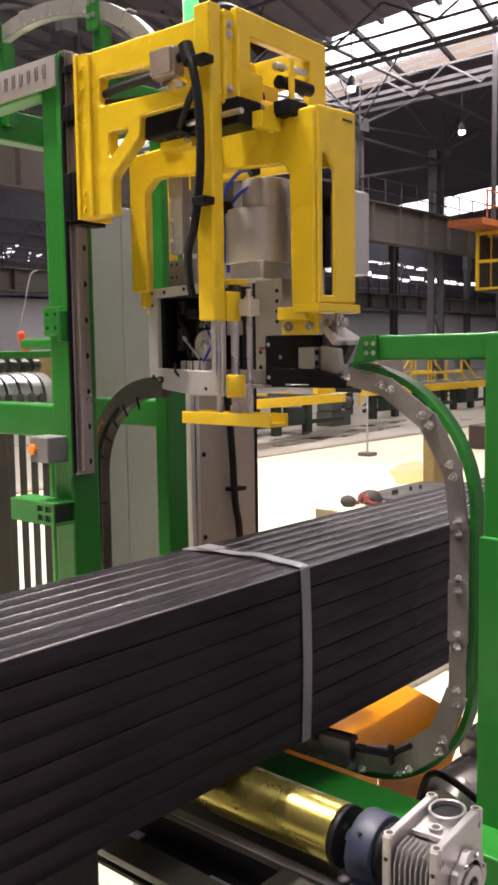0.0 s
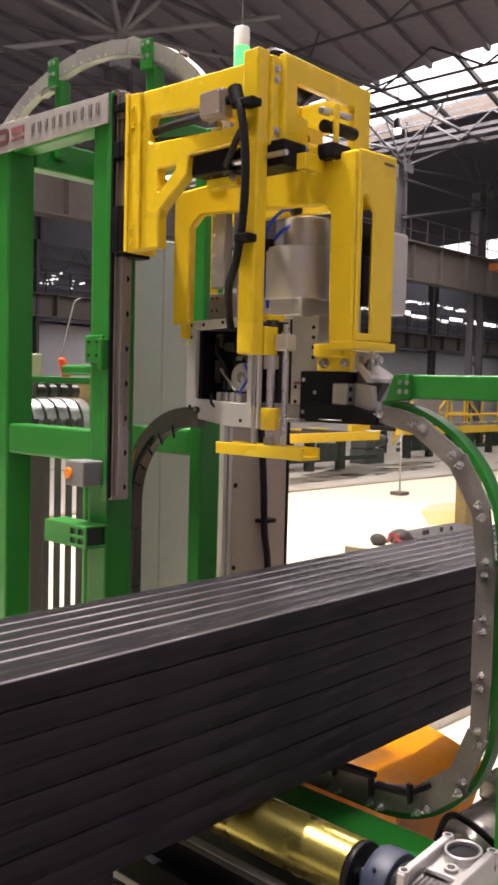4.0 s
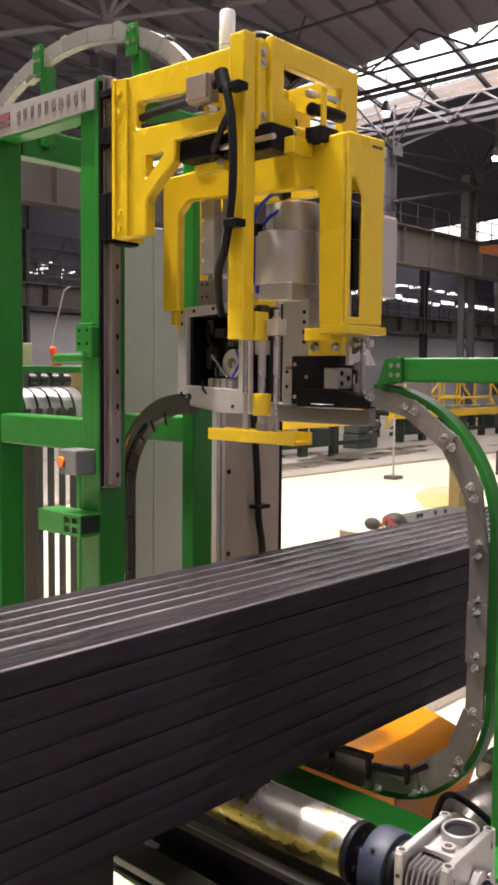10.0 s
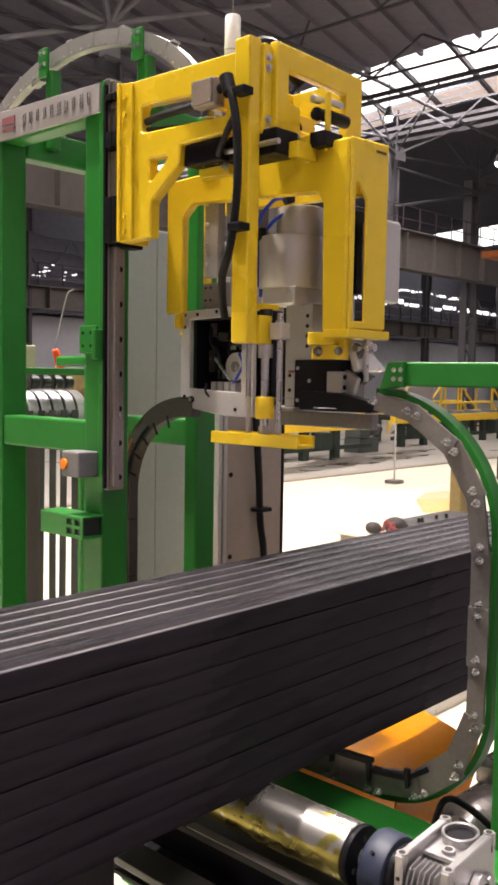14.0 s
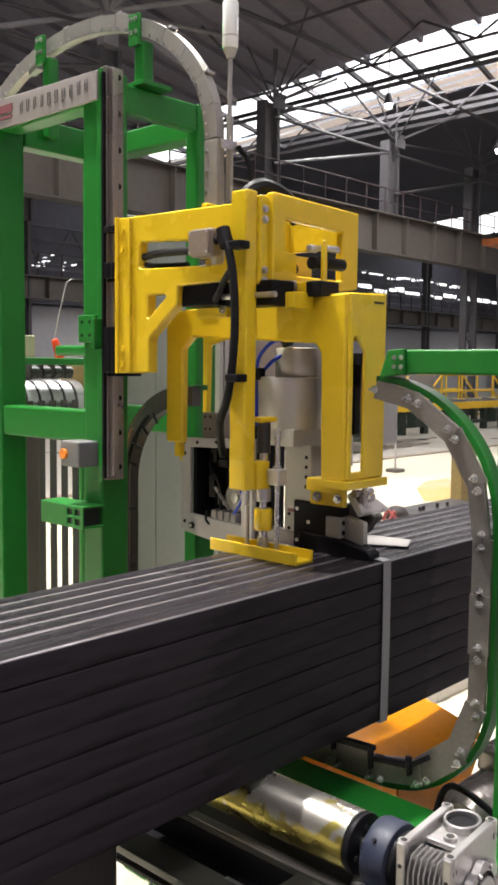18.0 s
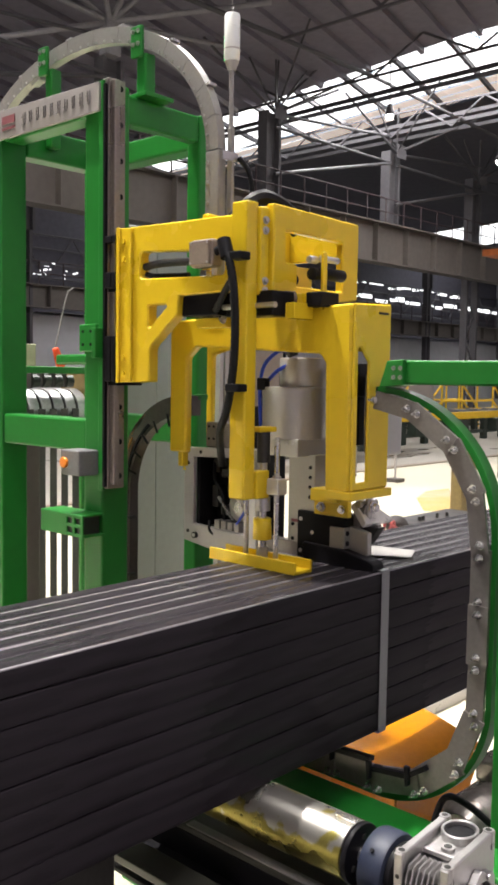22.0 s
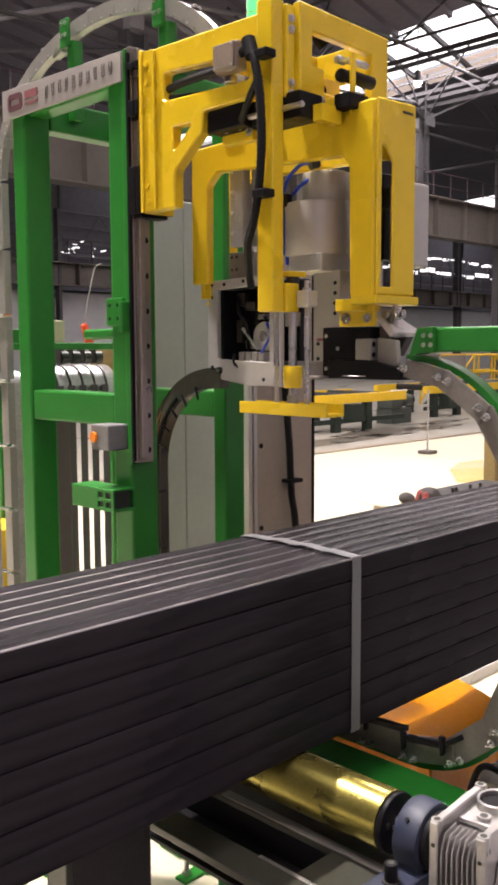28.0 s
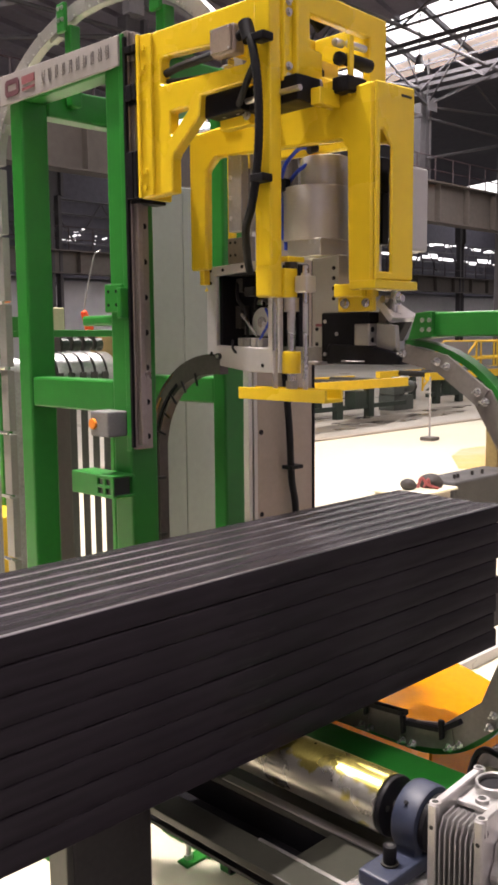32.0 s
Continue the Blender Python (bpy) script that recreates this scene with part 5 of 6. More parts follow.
sa = thing("steel_strap", (1.342, 1.192, 0.768), "bright steel strap tight round the tube bundle", "strap", "straps on the bundle")
part("band", sweep(strap_ring(1.342, 0.012), rect(-0.013, 0.013, -0.0007, 0.0007), closed=True), STRAP, sa)
part("seal", box(1.322, 1.362, 1.26, 1.31, 1.1065, 1.1095, 0.001), STRAP, sa, "pressed strap seal")

# the strap that is being laid: short rigid pieces
sb = thing("steel_strap", (1.537, 1.192, 0.768), "new steel strap being tightened round the tube bundle", "strap", "straps on the bundle")
NF = 12
PIECES = []
seg = (BZ1 - BZ0) / NF
fm = put_mesh("strap_piece", box(-0.013, 0.013, -0.0006, 0.0006, -seg * 0.515, seg * 0.515, 0), STRAP)
for k in range(NF):
    o = new("strap_piece", fm)
    o.parent = sb
    PIECES.append(o)
tm = put_mesh("strap_top", sweep([(0, -0.1465 + 0.293 * f / 12, 0.006 * math.sin(math.pi * f / 12) * (0.4 + 0.6 * (f % 3) / 2)) for f in range(13)], rect(-0.013, 0.013, -0.0007, 0.0007)), STRAP)
TOPP = new("strap_top", tm)
TOPP.parent = sb
bmm = put_mesh("strap_bottom", box(-0.013, 0.013, -0.147, 0.147, -0.0007, 0.0007, 0), STRAP)
BOTP = new("strap_bottom", bmm)
BOTP.parent = sb
bkm = put_mesh("strap_back", box(-0.013, 0.013, -0.0007, 0.0007, -0.1675, 0.1675, 0), STRAP)
BACKP = new("strap_back", bkm)
BACKP.parent = sb

# ---------------------------------------------------------------- the strapping head
hd = thing("lifting_arm", (1.42, 1.27, 1.6), "yellow welded lifting arm riding on the vertical guide rail", "lifting arm")


def yel(name, *dims, bevel=0.004):
    return part(name, box(*dims, bevel), YELLOW, hd)


# lifting arm
part("arm_plate", slab([(1.652, 2.142), (1.29, 2.136), (1.29, 1.985), (1.45, 1.982), (1.455, 1.942), (1.468, 1.932), (1.538, 1.878), (1.544, 1.868), (1.544, 1.797), (1.652, 1.794)],
                       [[(1.577, 2.078), (1.577, 2.030), (1.57, 2.025), (1.32, 2.018), (1.315, 2.025), (1.315, 2.062), (1.32, 2.068), (1.57, 2.084)],
                        [(1.549, 1.966), (1.549, 1.92), (1.544, 1.917), (1.488, 1.961), (1.492, 1.966)]], "x", 1.33, 1.358, bevel=0.003), YELLOW, hd)
part("arm_flange", slab([(1.60, 2.138), (1.640, 2.141), (1.640, 1.794), (1.60, 1.797)], [], "x", 1.322, 1.3295), YELLOW, hd)
part("arm_flange", slab([(1.634, 2.142), (1.645, 2.142), (1.645, 1.794), (1.634, 1.794)], [], "x", 1.316, 1.3215), YELLOW, hd)
yel("arm_top_rib", 1.358, 1.40, 1.29, 1.652, 2.13, 2.142, bevel=0.002)
yel("carriage_plate", 1.358, 1.41, 1.640, 1.652, 1.794, 2.142, bevel=0.002)
bolts("arm_bolt", [(1.3225, 1.622, z) for z in (2.11, 2.07, 1.85, 1.815)], (-1, 0, 0), 0.0065, 0.006, YELLOW, hd)
for z0, z1 in ((2.112, 2.128), (2.009, 2.045), (1.795, 1.90)):
    part("slide_block", box(1.320, 1.402, 1.653, 1.667, z0, z1, 0.003, box(1.319, 1.336, 1.667, 1.690, z0, z1, 0.003)), BLACK, hd, "black rail slide block")
    if z1 - z0 > 0.02:
        part("slide_wiper", box(1.328, 1.404, 1.655, 1.69, z0 - 0.008, z0, 0.001), BLACK, hd)
# main upright
yel("upright", 1.328, 1.361, 1.250, 1.293, 1.563, 2.16)
yel("upright_cheek", 1.361, 1.387, 1.243, 1.285, 1.975, 2.152)
bolts("cheek_bolt", [(1.374, 1.2425, z) for z in (2.125, 2.105, 2.005, 1.985)], (0, -1, 0), 0.0055, 0.006, STEEL, hd)
# cross frame
part("cross_frame", slab([(1.387, 2.16), (1.672, 2.152), (1.672, 1.985), (1.60, 1.975), (1.387, 1.972)],
                         [[(1.425, 2.110), (1.615, 2.106), (1.615, 2.0), (1.462, 2.0), (1.462, 2.044), (1.425, 2.047)]], "y", 1.231, 1.252, bevel=0.003), YELLOW, hd)
part("cross_frame_rear", slab([(1.387, 2.16), (1.672, 2.152), (1.672, 1.985), (1.387, 1.972)],
                              [[(1.40, 2.072), (1.655, 2.067), (1.655, 2.03), (1.40, 2.03)]], "y", 1.42, 1.44, bevel=0.003), YELLOW, hd)
yel("cross_frame_end", 1.655, 1.672, 1.252, 1.42, 2.078, 2.152, bevel=0.003)
yel("cross_frame_lip", 1.39, 1.66, 1.252, 1.27, 2.145, 2.157, bevel=0.002)
yel("inner_plate", 1.452, 1.56, 1.272, 1.284, 1.95, 2.048, bevel=0.002)
part("inner_pin", rod((1.492, 1.272, 2.018), (1.492, 1.262, 2.018), 0.011, 16), BLACK, hd, smooth=True)
yel("rod_bracket", 1.462, 1.476, 1.163, 1.170, 1.95, 2.066, bevel=0.002)
yel("rod_bracket_foot", 1.455, 1.50, 1.170, 1.231, 1.962, 1.985, bevel=0.002)
for x0, z, m, r, ln in ((1.476, 2.055, STEEL, 0.007, 0.058), (1.476, 2.025, BLACK, 0.013, 0.074), (1.438, 2.050, STEEL, 0.008, 0.024), (1.447, 2.022, BLACK, 0.013, 0.014)):
    part("index_rod", rod((x0, 1.182, z), (x0 + ln, 1.182, z), r, 16, bevel=0.002), m, hd, "black knob rod" if m is BLACK else "steel rod", smooth=True)
part("drive_motor", rod((1.415, 1.24, 1.972), (1.445, 1.225, 1.972), 0.017, 20), mat("bronze_motor", (0.13, 0.10, 0.08), 0.4, 0.5), hd, "dark bronze drive motor", smooth=True)
part("slide_body", box(1.362, 1.43, 1.21, 1.34, 1.935, 1.985, 0.003), BLACK, hd)
part("slide_body", box(1.345, 1.40, 1.345, 1.455, 1.938, 1.985, 0.003), BLACK, hd)
part("slide_screw", rod((1.36, 1.46, 1.955), (1.36, 1.20, 1.955), 0.006, 12), STEEL, hd)
part("stop_block", box(1.44, 1.50, 1.15, 1.19, 1.955, 1.985, 0.003), BLACK, hd)
yel("clamp_angle", 1.40, 1.46, 1.185, 1.21, 1.93, 1.962, bevel=0.002)
yel("clamp_angle", 1.375, 1.40, 1.35, 1.44, 1.915, 1.936, bevel=0.002)
bolts("clamp_screw", [(1.372, y, z) for y, z in ((1.42, 1.945), (1.38, 1.945), (1.355, 1.93))], (-1, 0, 0.3), 0.006, 0.01, STEEL, hd)

# the tool floats in the arm: a thing of its own
tl = thing("strapping_tool", (1.42, 1.27, 1.6), "yellow-framed strapping tool with an aluminium cylinder and black gripper", "strapping tool")
TS = 1.065
tl.scale = (TS, TS, TS)


def tyel(name, *dims, bevel=0.004):
    return part(name, box(*dims, bevel), YELLOW, tl)


# inner frame
part("frame_side", slab([(1.044, 1.585), (1.100, 1.585), (1.104, 1.83), (1.118, 1.848), (1.46, 1.865), (1.49, 1.84), (1.492, 1.632), (1.545, 1.632), (1.545, 1.922), (1.044, 1.942)], [], "x", 1.378, 1.398, bevel=0.004), YELLOW, tl)
part("frame_side", slab([(1.044, 1.585), (1.082, 1.585), (1.084, 1.84), (1.096, 1.855), (1.46, 1.865), (1.522, 1.85), (1.526, 1.66), (1.545, 1.66), (1.545, 1.922), (1.044, 1.942)], [], "x", 1.4905, 1.505, bevel=0.004), YELLOW, tl)
part("frame_front", slab([(1.38, 1.942), (1.498, 1.946), (1.498, 1.59), (1.38, 1.588)],
                         [[(1.394, 1.858), (1.402, 1.860), (1.428, 1.832), (1.428, 1.604), (1.394, 1.604)]], "y", 1.036, 1.0435, bevel=0.003), YELLOW, tl)
tyel("frame_sill", 1.37, 1.505, 1.03, 1.09, 1.572, 1.588, bevel=0.002)
tyel("frame_top_front", 1.399, 1.49, 1.044, 1.10, 1.925, 1.941)
tyel("frame_top_rear", 1.408, 1.462, 1.525, 1.545, 1.88, 1.92)
tyel("leg_toe", 1.382, 1.40, 1.505, 1.52, 1.60, 1.632, bevel=0.002)
part("rear_hose", pipe([(1.470, 1.125, 1.85), (1.474, 1.135, 1.78), (1.470, 1.13, 1.70), (1.474, 1.135, 1.61)], 0.012), CABLE, tl, "black hose inside the frame", smooth=True)
part("slot_mark", box(1.455, 1.485, 1.034, 1.0362, 1.925, 1.929, 0), DARK, tl)
part("leg_screw", rod((1.49, 1.07, 1.575), (1.49, 1.07, 1.604), 0.008, 10), STEEL, tl)

for y0, y1 in ((1.39, 1.44), (1.13, 1.18)):
    tyel("clamp_pad", 1.372, 1.404, y0, y1, 1.936, 1.948, bevel=0.002)
    bolts("pad_bolt", [(1.388, y0 + 0.012, 1.948), (1.388, y1 - 0.012, 1.948)], (0, 0, 1), 0.006, 0.008, STEEL, tl)

# pneumatic cylinder
CX, CY = 1.452, 1.241
part("cylinder_body", rod((CX, CY, 1.676), (CX, CY, 1.782), 0.0675, 40, bevel=0.003), ALU, tl, "brushed aluminium cylinder", smooth=True)
part("cylinder_cap", rod((CX + 0.012, CY - 0.012, 1.782), (CX + 0.012, CY - 0.012, 1.842), 0.049, 36, bevel=0.004), ALU, tl, smooth=True)
part("cylinder_flange", box(CX - 0.056, CX + 0.056, CY - 0.058, CY + 0.03, 1.642, 1.678, 0.003), ALU, tl)
dots("flange_screw", [(CX - 0.057, CY - 0.03, 1.67), (CX - 0.057, CY - 0.045, 1.67)], (1, 0, 0), 0.004, 0.006, STEEL, tl)
part("port_fitting", rod((1.405, 1.222, 1.852), (1.42, 1.214, 1.858), 0.012, 16), DARK, tl, smooth=True)
part("side_cylinder", box(1.494, 1.53, 1.11, 1.155, 1.765, 1.832, 0.003, box(1.502, 1.526, 1.114, 1.152, 1.665, 1.766, 0.003)), BLACK, tl, "black valve body")
part("side_cylinder_end", rod((1.514, 1.14, 1.60), (1.514, 1.14, 1.666), 0.014, 16), STEEL, tl, smooth=True)
part("blue_hose", pipe([(1.41, 1.226, 1.856), (1.405, 1.25, 1.853), (1.40, 1.283, 1.82), (1.398, 1.289, 1.76), (1.40, 1.285, 1.68)], 0.004), BLUE, tl, "blue air hose", smooth=True)
part("blue_hose", pipe([(1.42, 1.232, 1.828), (1.41, 1.262, 1.808), (1.403, 1.281, 1.77), (1.402, 1.279, 1.66)], 0.004), BLUE, tl, smooth=True)
part("hose_clip", box(1.39, 1.405, 1.268, 1.292, 1.775, 1.80, 0.002), BLACK, tl)
part("cover_box", box(1.508, 1.568, 1.05, 1.105, 1.648, 1.81, 0.006), WHITE, tl, "pale grey cover box")

# tool body
part("spine", box(1.432, 1.475, 1.166, 1.236, 1.435, 1.645, 0.002), SPINE, tl, "grey machined spine plate")
dots("spine_hole", [(1.4305, y, z) for y, z in ((1.178, 1.62), (1.178, 1.6), (1.178, 1.58), (1.178, 1.56), (1.222, 1.5), (1.222, 1.47))], (1, 0, 0), 0.004, 0.002, BLACK, tl)
part("warning_label", box(1.4305, 1.4318, 1.19, 1.225, 1.505, 1.511, 0), INKRED, tl, "small red warning label")
part("warning_label", box(1.4305, 1.4318, 1.195, 1.212, 1.493, 1.503, 0), SIGNM, tl)
part("gripper_block", box(1.425, 1.475, 1.085, 1.205, 1.435, 1.532, 0.003), BLACK, tl, "black gripper block")
dots("block_screw", [(1.4235, y, z) for y, z in ((1.195, 1.515), (1.195, 1.45), (1.165, 1.49))], (1, 0, 0), 0.004, 0.002, STEEL, tl)
part("shoe", slab([(1.185, 1.470), (1.087, 1.467), (1.016, 1.453), (1.008, 1.446), (1.008, 1.431), (1.185, 1.431)], [], "x", 1.418, 1.452, bevel=0.002), BLACK, tl, "black tapered shoe")
part("clevis", box(1.42, 1.465, 1.081, 1.118, 1.467, 1.509, 0.003), SPINE, tl, "machined steel clevis")
dots("clevis_hole", [(1.430, 1.0795, 1.478), (1.430, 1.0795, 1.498), (1.451, 1.0795, 1.488)], (0, 1, 0), 0.0052, 0.002, BLACK, tl)
part("clevis_plate", slab([(1.462, 1.458), (1.488, 1.458), (1.488, 1.524), (1.462, 1.518), (1.462, 1.505), (1.474, 1.505), (1.474, 1.478), (1.462, 1.478)], [], "y", 1.074, 1.082), PLATE, tl, "notched steel plate")
part("bottom_plate", box(1.41, 1.53, 1.19, 1.30, 1.4285, 1.4355, 0.002), PLATE, tl, "grey bottom plate")
gp = part("guide_plate", box(1.43, 1.452, 1.014, 1.255, 1.398, 1.4275, 0.002), PLATE, tl, "grey sliding guide plate", pivot=(1.48, 1.19, 1.40))
tyel("tool_bracket", 1.395, 1.45, 1.08, 1.148, 1.56, 1.585, bevel=0.002)
tyel("tool_bracket", 1.408, 1.42, 1.064, 1.148, 1.532, 1.578, bevel=0.002)
part("bracket_screw", bolt((1.407, 1.078, 1.548), (-1, 0, 0), 0.006, 0.008), STEEL, tl)
part("bracket_screw", bolt((1.407, 1.128, 1.548), (-1, 0, 0), 0.007, 0.01), STEEL, tl)
part("bracket_screw", bolt((1.44, 1.03, 1.555), (0, -1, 0), 0.008, 0.012), STEEL, tl)

# feed unit in its pale frame
part("feed_frame", slab([(1.535, 1.428), (1.535, 1.64), (1.33, 1.648), (1.31, 1.648), (1.31, 1.41), (1.40, 1.41)],
                        [[(1.503, 1.468), (1.503, 1.62), (1.345, 1.627), (1.345, 1.462)]], "x", 1.415, 1.427, bevel=0.002), WHITE, tl, "white feed unit frame")
part("feed_housing", box(1.485, 1.52, 1.32, 1.53, 1.43, 1.64, 0.003), BLACK, tl)
part("feed_lining", box(1.427, 1.485, 1.495, 1.505, 1.46, 1.625, 0.001), BLACK, tl)
part("feed_lining", box(1.427, 1.485, 1.345, 1.50, 1.62, 1.63, 0.001), BLACK, tl)
part("feed_wheel", rod((1.43, 1.375, 1.517), (1.455, 1.375, 1.517), 0.031, 28, bevel=0.002), ALU, tl, "pale feed wheel", smooth=True)
part("wheel_hub", rod((1.427, 1.375, 1.517), (1.43, 1.375, 1.517), 0.012, 16), STEEL, tl)
part("lever_rod", rod((1.424, 1.432, 1.535), (1.424, 1.385, 1.487), 0.0035, 8), STEEL, tl)
part("hose_bundle", pipe([(1.425, 1.36, 1.545), (1.42, 1.345, 1.52), (1.42, 1.365, 1.49), (1.425, 1.38, 1.475)], 0.003), BLUE, tl, smooth=True)
part("hose_bundle", pipe([(1.425, 1.46, 1.478), (1.415, 1.45, 1.46), (1.42, 1.435, 1.447)], 0.0035), CABLE, tl, smooth=True)
for k in range(4):
    part("valve", box(1.42, 1.445, 1.365 + k * 0.02, 1.381 + k * 0.02, 1.463, 1.484, 0.002), CHUTE, tl)
dots("frame_hole", [(1.4135, y, z) for y, z in ((1.52, 1.632), (1.52, 1.605), (1.48, 1.632), (1.42, 1.636), (1.36, 1.64), (1.52, 1.45), (1.36, 1.425))], (1, 0, 0), 0.004, 0.002, BLACK, tl)
part("frame_knob", rod((1.409, 1.495, 1.443), (1.415, 1.495, 1.443), 0.0075, 14), DARK, tl)
part("frame_knob", rod((1.407, 1.495, 1.443), (1.4095, 1.495, 1.443), 0.004, 10), STEEL, tl)
part("caution_mark", slab([(1.526, 1.588), (1.538, 1.588), (1.532, 1.598)], [], "x", 1.413, 1.4142, bevel=0), YELLOW, tl)
part("bearer_plate", slab([(1.40, 1.645), (1.475, 1.645), (1.475, 1.70), (1.40, 1.70)], [], "x", 1.425, 1.437), PLATE, tl)
dots("plate_hole", [(1.4235, y, z) for y in (1.45, 1.465) for z in (1.663, 1.69)], (1, 0, 0), 0.0028, 0.002, BLACK, tl)

# collars and guides of the foot
yel("guide_block", 1.362, 1.40, 1.245, 1.275, 1.563, 1.62, bevel=0.002)
part("guide_bush", rod((1.40, 1.262, 1.535), (1.40, 1.262, 1.563), 0.0155, 18), STEEL, hd, smooth=True)
part("guide_collar", box(1.385, 1.415, 1.208, 1.24, 1.572, 1.605, 0.003), ALU, hd)
part("guide_collar", rod((1.40, 1.224, 1.605), (1.40, 1.224, 1.61), 0.009, 14), STEEL, hd)

# pressing foot, sliding on its rods
fb_ = box(1.372, 1.424, 1.148, 1.388, 1.355, 1.362, 0.001)
for x0 in (1.37, 1.4195):
    box(x0, x0 + 0.0065, 1.148, 1.388, 1.355, 1.380, 0.001, fb_)
ft_ = part("foot", fb_, YELLOW, hd, "yellow pressing foot bar", pivot=(1.40, 1.27, 1.355))
part("foot_rod", rod((1.40, 1.308, 1.366), (1.40, 1.308, 1.60), 0.0055, 14), STEEL, ft_, smooth=True)
part("foot_rod", rod((1.40, 1.224, 1.366), (1.40, 1.224, 1.625), 0.0055, 14), STEEL, ft_, smooth=True)
part("press_rod", rod((1.40, 1.262, 1.366), (1.40, 1.262, 1.57), 0.0085, 16), STEEL, ft_, smooth=True)
part("press_nut", rod((1.40, 1.262, 1.41), (1.40, 1.262, 1.455), 0.0195, 20, bevel=0.002), YELLOW, ft_, "yellow press nut", smooth=True)
part("press_column", rod((1.40, 1.262, 1.571), (1.40, 1.262, 1.634), 0.0135, 16), DARK, ft_, "dark screw column", smooth=True)
part("guide_shelf", box(1.38, 1.43, 1.252, 1.285, 1.634, 1.645, 0.002), YELLOW, ft_)
part("press_end", rod((1.40, 1.262, 1.366), (1.40, 1.262, 1.395), 0.012, 16), CHUTE, ft_, smooth=True)

pin = part("locating_pin", rod((1.468, 1.058, 1.435), (1.468, 1.058, 1.565), 0.006, 14), STEEL, tl, "steel locating pin", pivot=(1.468, 1.058, 1.435), smooth=True)

# swinging lever
LP = (1.47, 1.068, 1.555)
lv = part("lever", slab([(1.081, 1.562), (1.055, 1.555), (1.066, 1.51), (1.092, 1.482), (1.106, 1.493), (1.085, 1.53)], [], "x", 1.455, 1.468), PLATE, tl, "grey swinging lever", pivot=LP)
jw = slab([(1.452, 1.566), (1.498, 1.568), (1.54, 1.514), (1.446, 1.514)], [], "y", 1.076, 1.09)
bmesh.ops.rotate(jw, verts=jw.verts, cent=LP, matrix=Matrix.Rotation(radians(-46), 3, "X"))
part("jaw", jw, mat("bright_jaw_face", (0.74, 0.72, 0.71), 0.35, 0.2, 0.05, 40, 160, 0.01), lv, "bright sloping wedge jaw")
part("jaw_back", slab([(1.075, 1.51), (1.032, 1.512), (1.055, 1.474), (1.075, 1.488)], [], "x", 1.47, 1.495), DARK, lv)
part("jaw_plate", slab([(1.078, 1.511), (1.034, 1.505), (1.030, 1.462), (1.045, 1.449), (1.078, 1.452)], [], "x", 1.438, 1.452), SPINE, lv, "machined jaw plate")
part("pivot_pin", rod((1.445, 1.068, 1.555), (1.505, 1.068, 1.555), 0.007, 14), STEEL, lv, smooth=True)
tg = part("tongue", slab([(1.53, 1.12), (1.583, 1.03), (1.651, 1.065), (1.632, 1.158), (1.56, 1.168)], [], "z", 1.4355, 1.438), CHUTE, tl, "flat steel tongue", pivot=(1.58, 1.114, 1.437))
# small fittings inside the feed unit
for y, z, dy, dz, m in ((1.47, 1.60, 0.02, 0.03, DARK), (1.44, 1.585, 0.03, 0.02, DARK), (1.40, 1.60, 0.025, 0.018, PLATE), (1.475, 1.53, 0.018, 0.05, DARK), (1.445, 1.50, 0.02, 0.02, PLATE), (1.41, 1.56, 0.02, 0.012, STEEL)):
    part("fitting", box(1.455, 1.484, y - dy / 2, y + dy / 2, z - dz / 2, z + dz / 2, 0.002), m, tl)
part("wiring", pipe([(1.46, 1.48, 1.61), (1.44, 1.46, 1.57), (1.445, 1.44, 1.54), (1.44, 1.43, 1.49), (1.43, 1.42, 1.47)], 0.004), CABLE, tl, smooth=True)
part("wiring", pipe([(1.46, 1.41, 1.59), (1.44, 1.405, 1.56), (1.435, 1.40, 1.545)], 0.0035), CABLE, tl, smooth=True)

# junction box and conduit
part("junction_box", box(1.296, 1.328, 1.315, 1.38, 2.032, 2.088, 0.006), mat("grey_junction_box", (0.27, 0.215, 0.17), 0.45, 0.2), hd, "tan-grey cast junction box")
part("box_cover", box(1.290, 1.296, 1.319, 1.376, 2.036, 2.084, 0.003), MATS["grey_junction_box"], hd, "screwed box cover")
dots("cover_screw", [(1.2892, y, z) for y in (1.323, 1.372) for z in (2.04, 2.08)], (1, 0, 0), 0.0025, 0.002, STEEL, hd)
part("box_stub", box(1.305, 1.325, 1.342, 1.36, 2.014, 2.028, 0.002), STEEL, hd)
cond = smoothed([(1.31, 1.318, 2.062), (1.306, 1.295, 2.066), (1.304, 1.276, 2.045), (1.305, 1.262, 1.98), (1.307, 1.259, 1.9), (1.309, 1.266, 1.82), (1.314, 1.286, 1.745), (1.335, 1.325, 1.70), (1.385, 1.372, 1.65), (1.405, 1.385, 1.62)], 14)
cbm = bmesh.new()
rings = []
for i, p in enumerate(cond):
    d = (cond[min(i + 1, len(cond) - 1)] - cond[max(i - 1, 0)]).normalized()
    u = Vector((1, 0.2, 0))
    u = (u - d * u.dot(d)).normalized()
    v = d.cross(u)
    r = 0.0088 if i % 2 else 0.0080
    rings.append([cbm.verts.new(p + u * r * math.cos(2 * math.pi * k / 12) + v * r * math.sin(2 * math.pi * k / 12)) for k in range(12)])
for r0, r1 in zip(rings, rings[1:]):
    for k in range(12):
        cbm.faces.new((r0[k], r0[(k + 1) % 12], r1[(k + 1) % 12], r1[k]))
part("conduit", cbm, CABLE, hd, "black corrugated conduit", smooth=True)
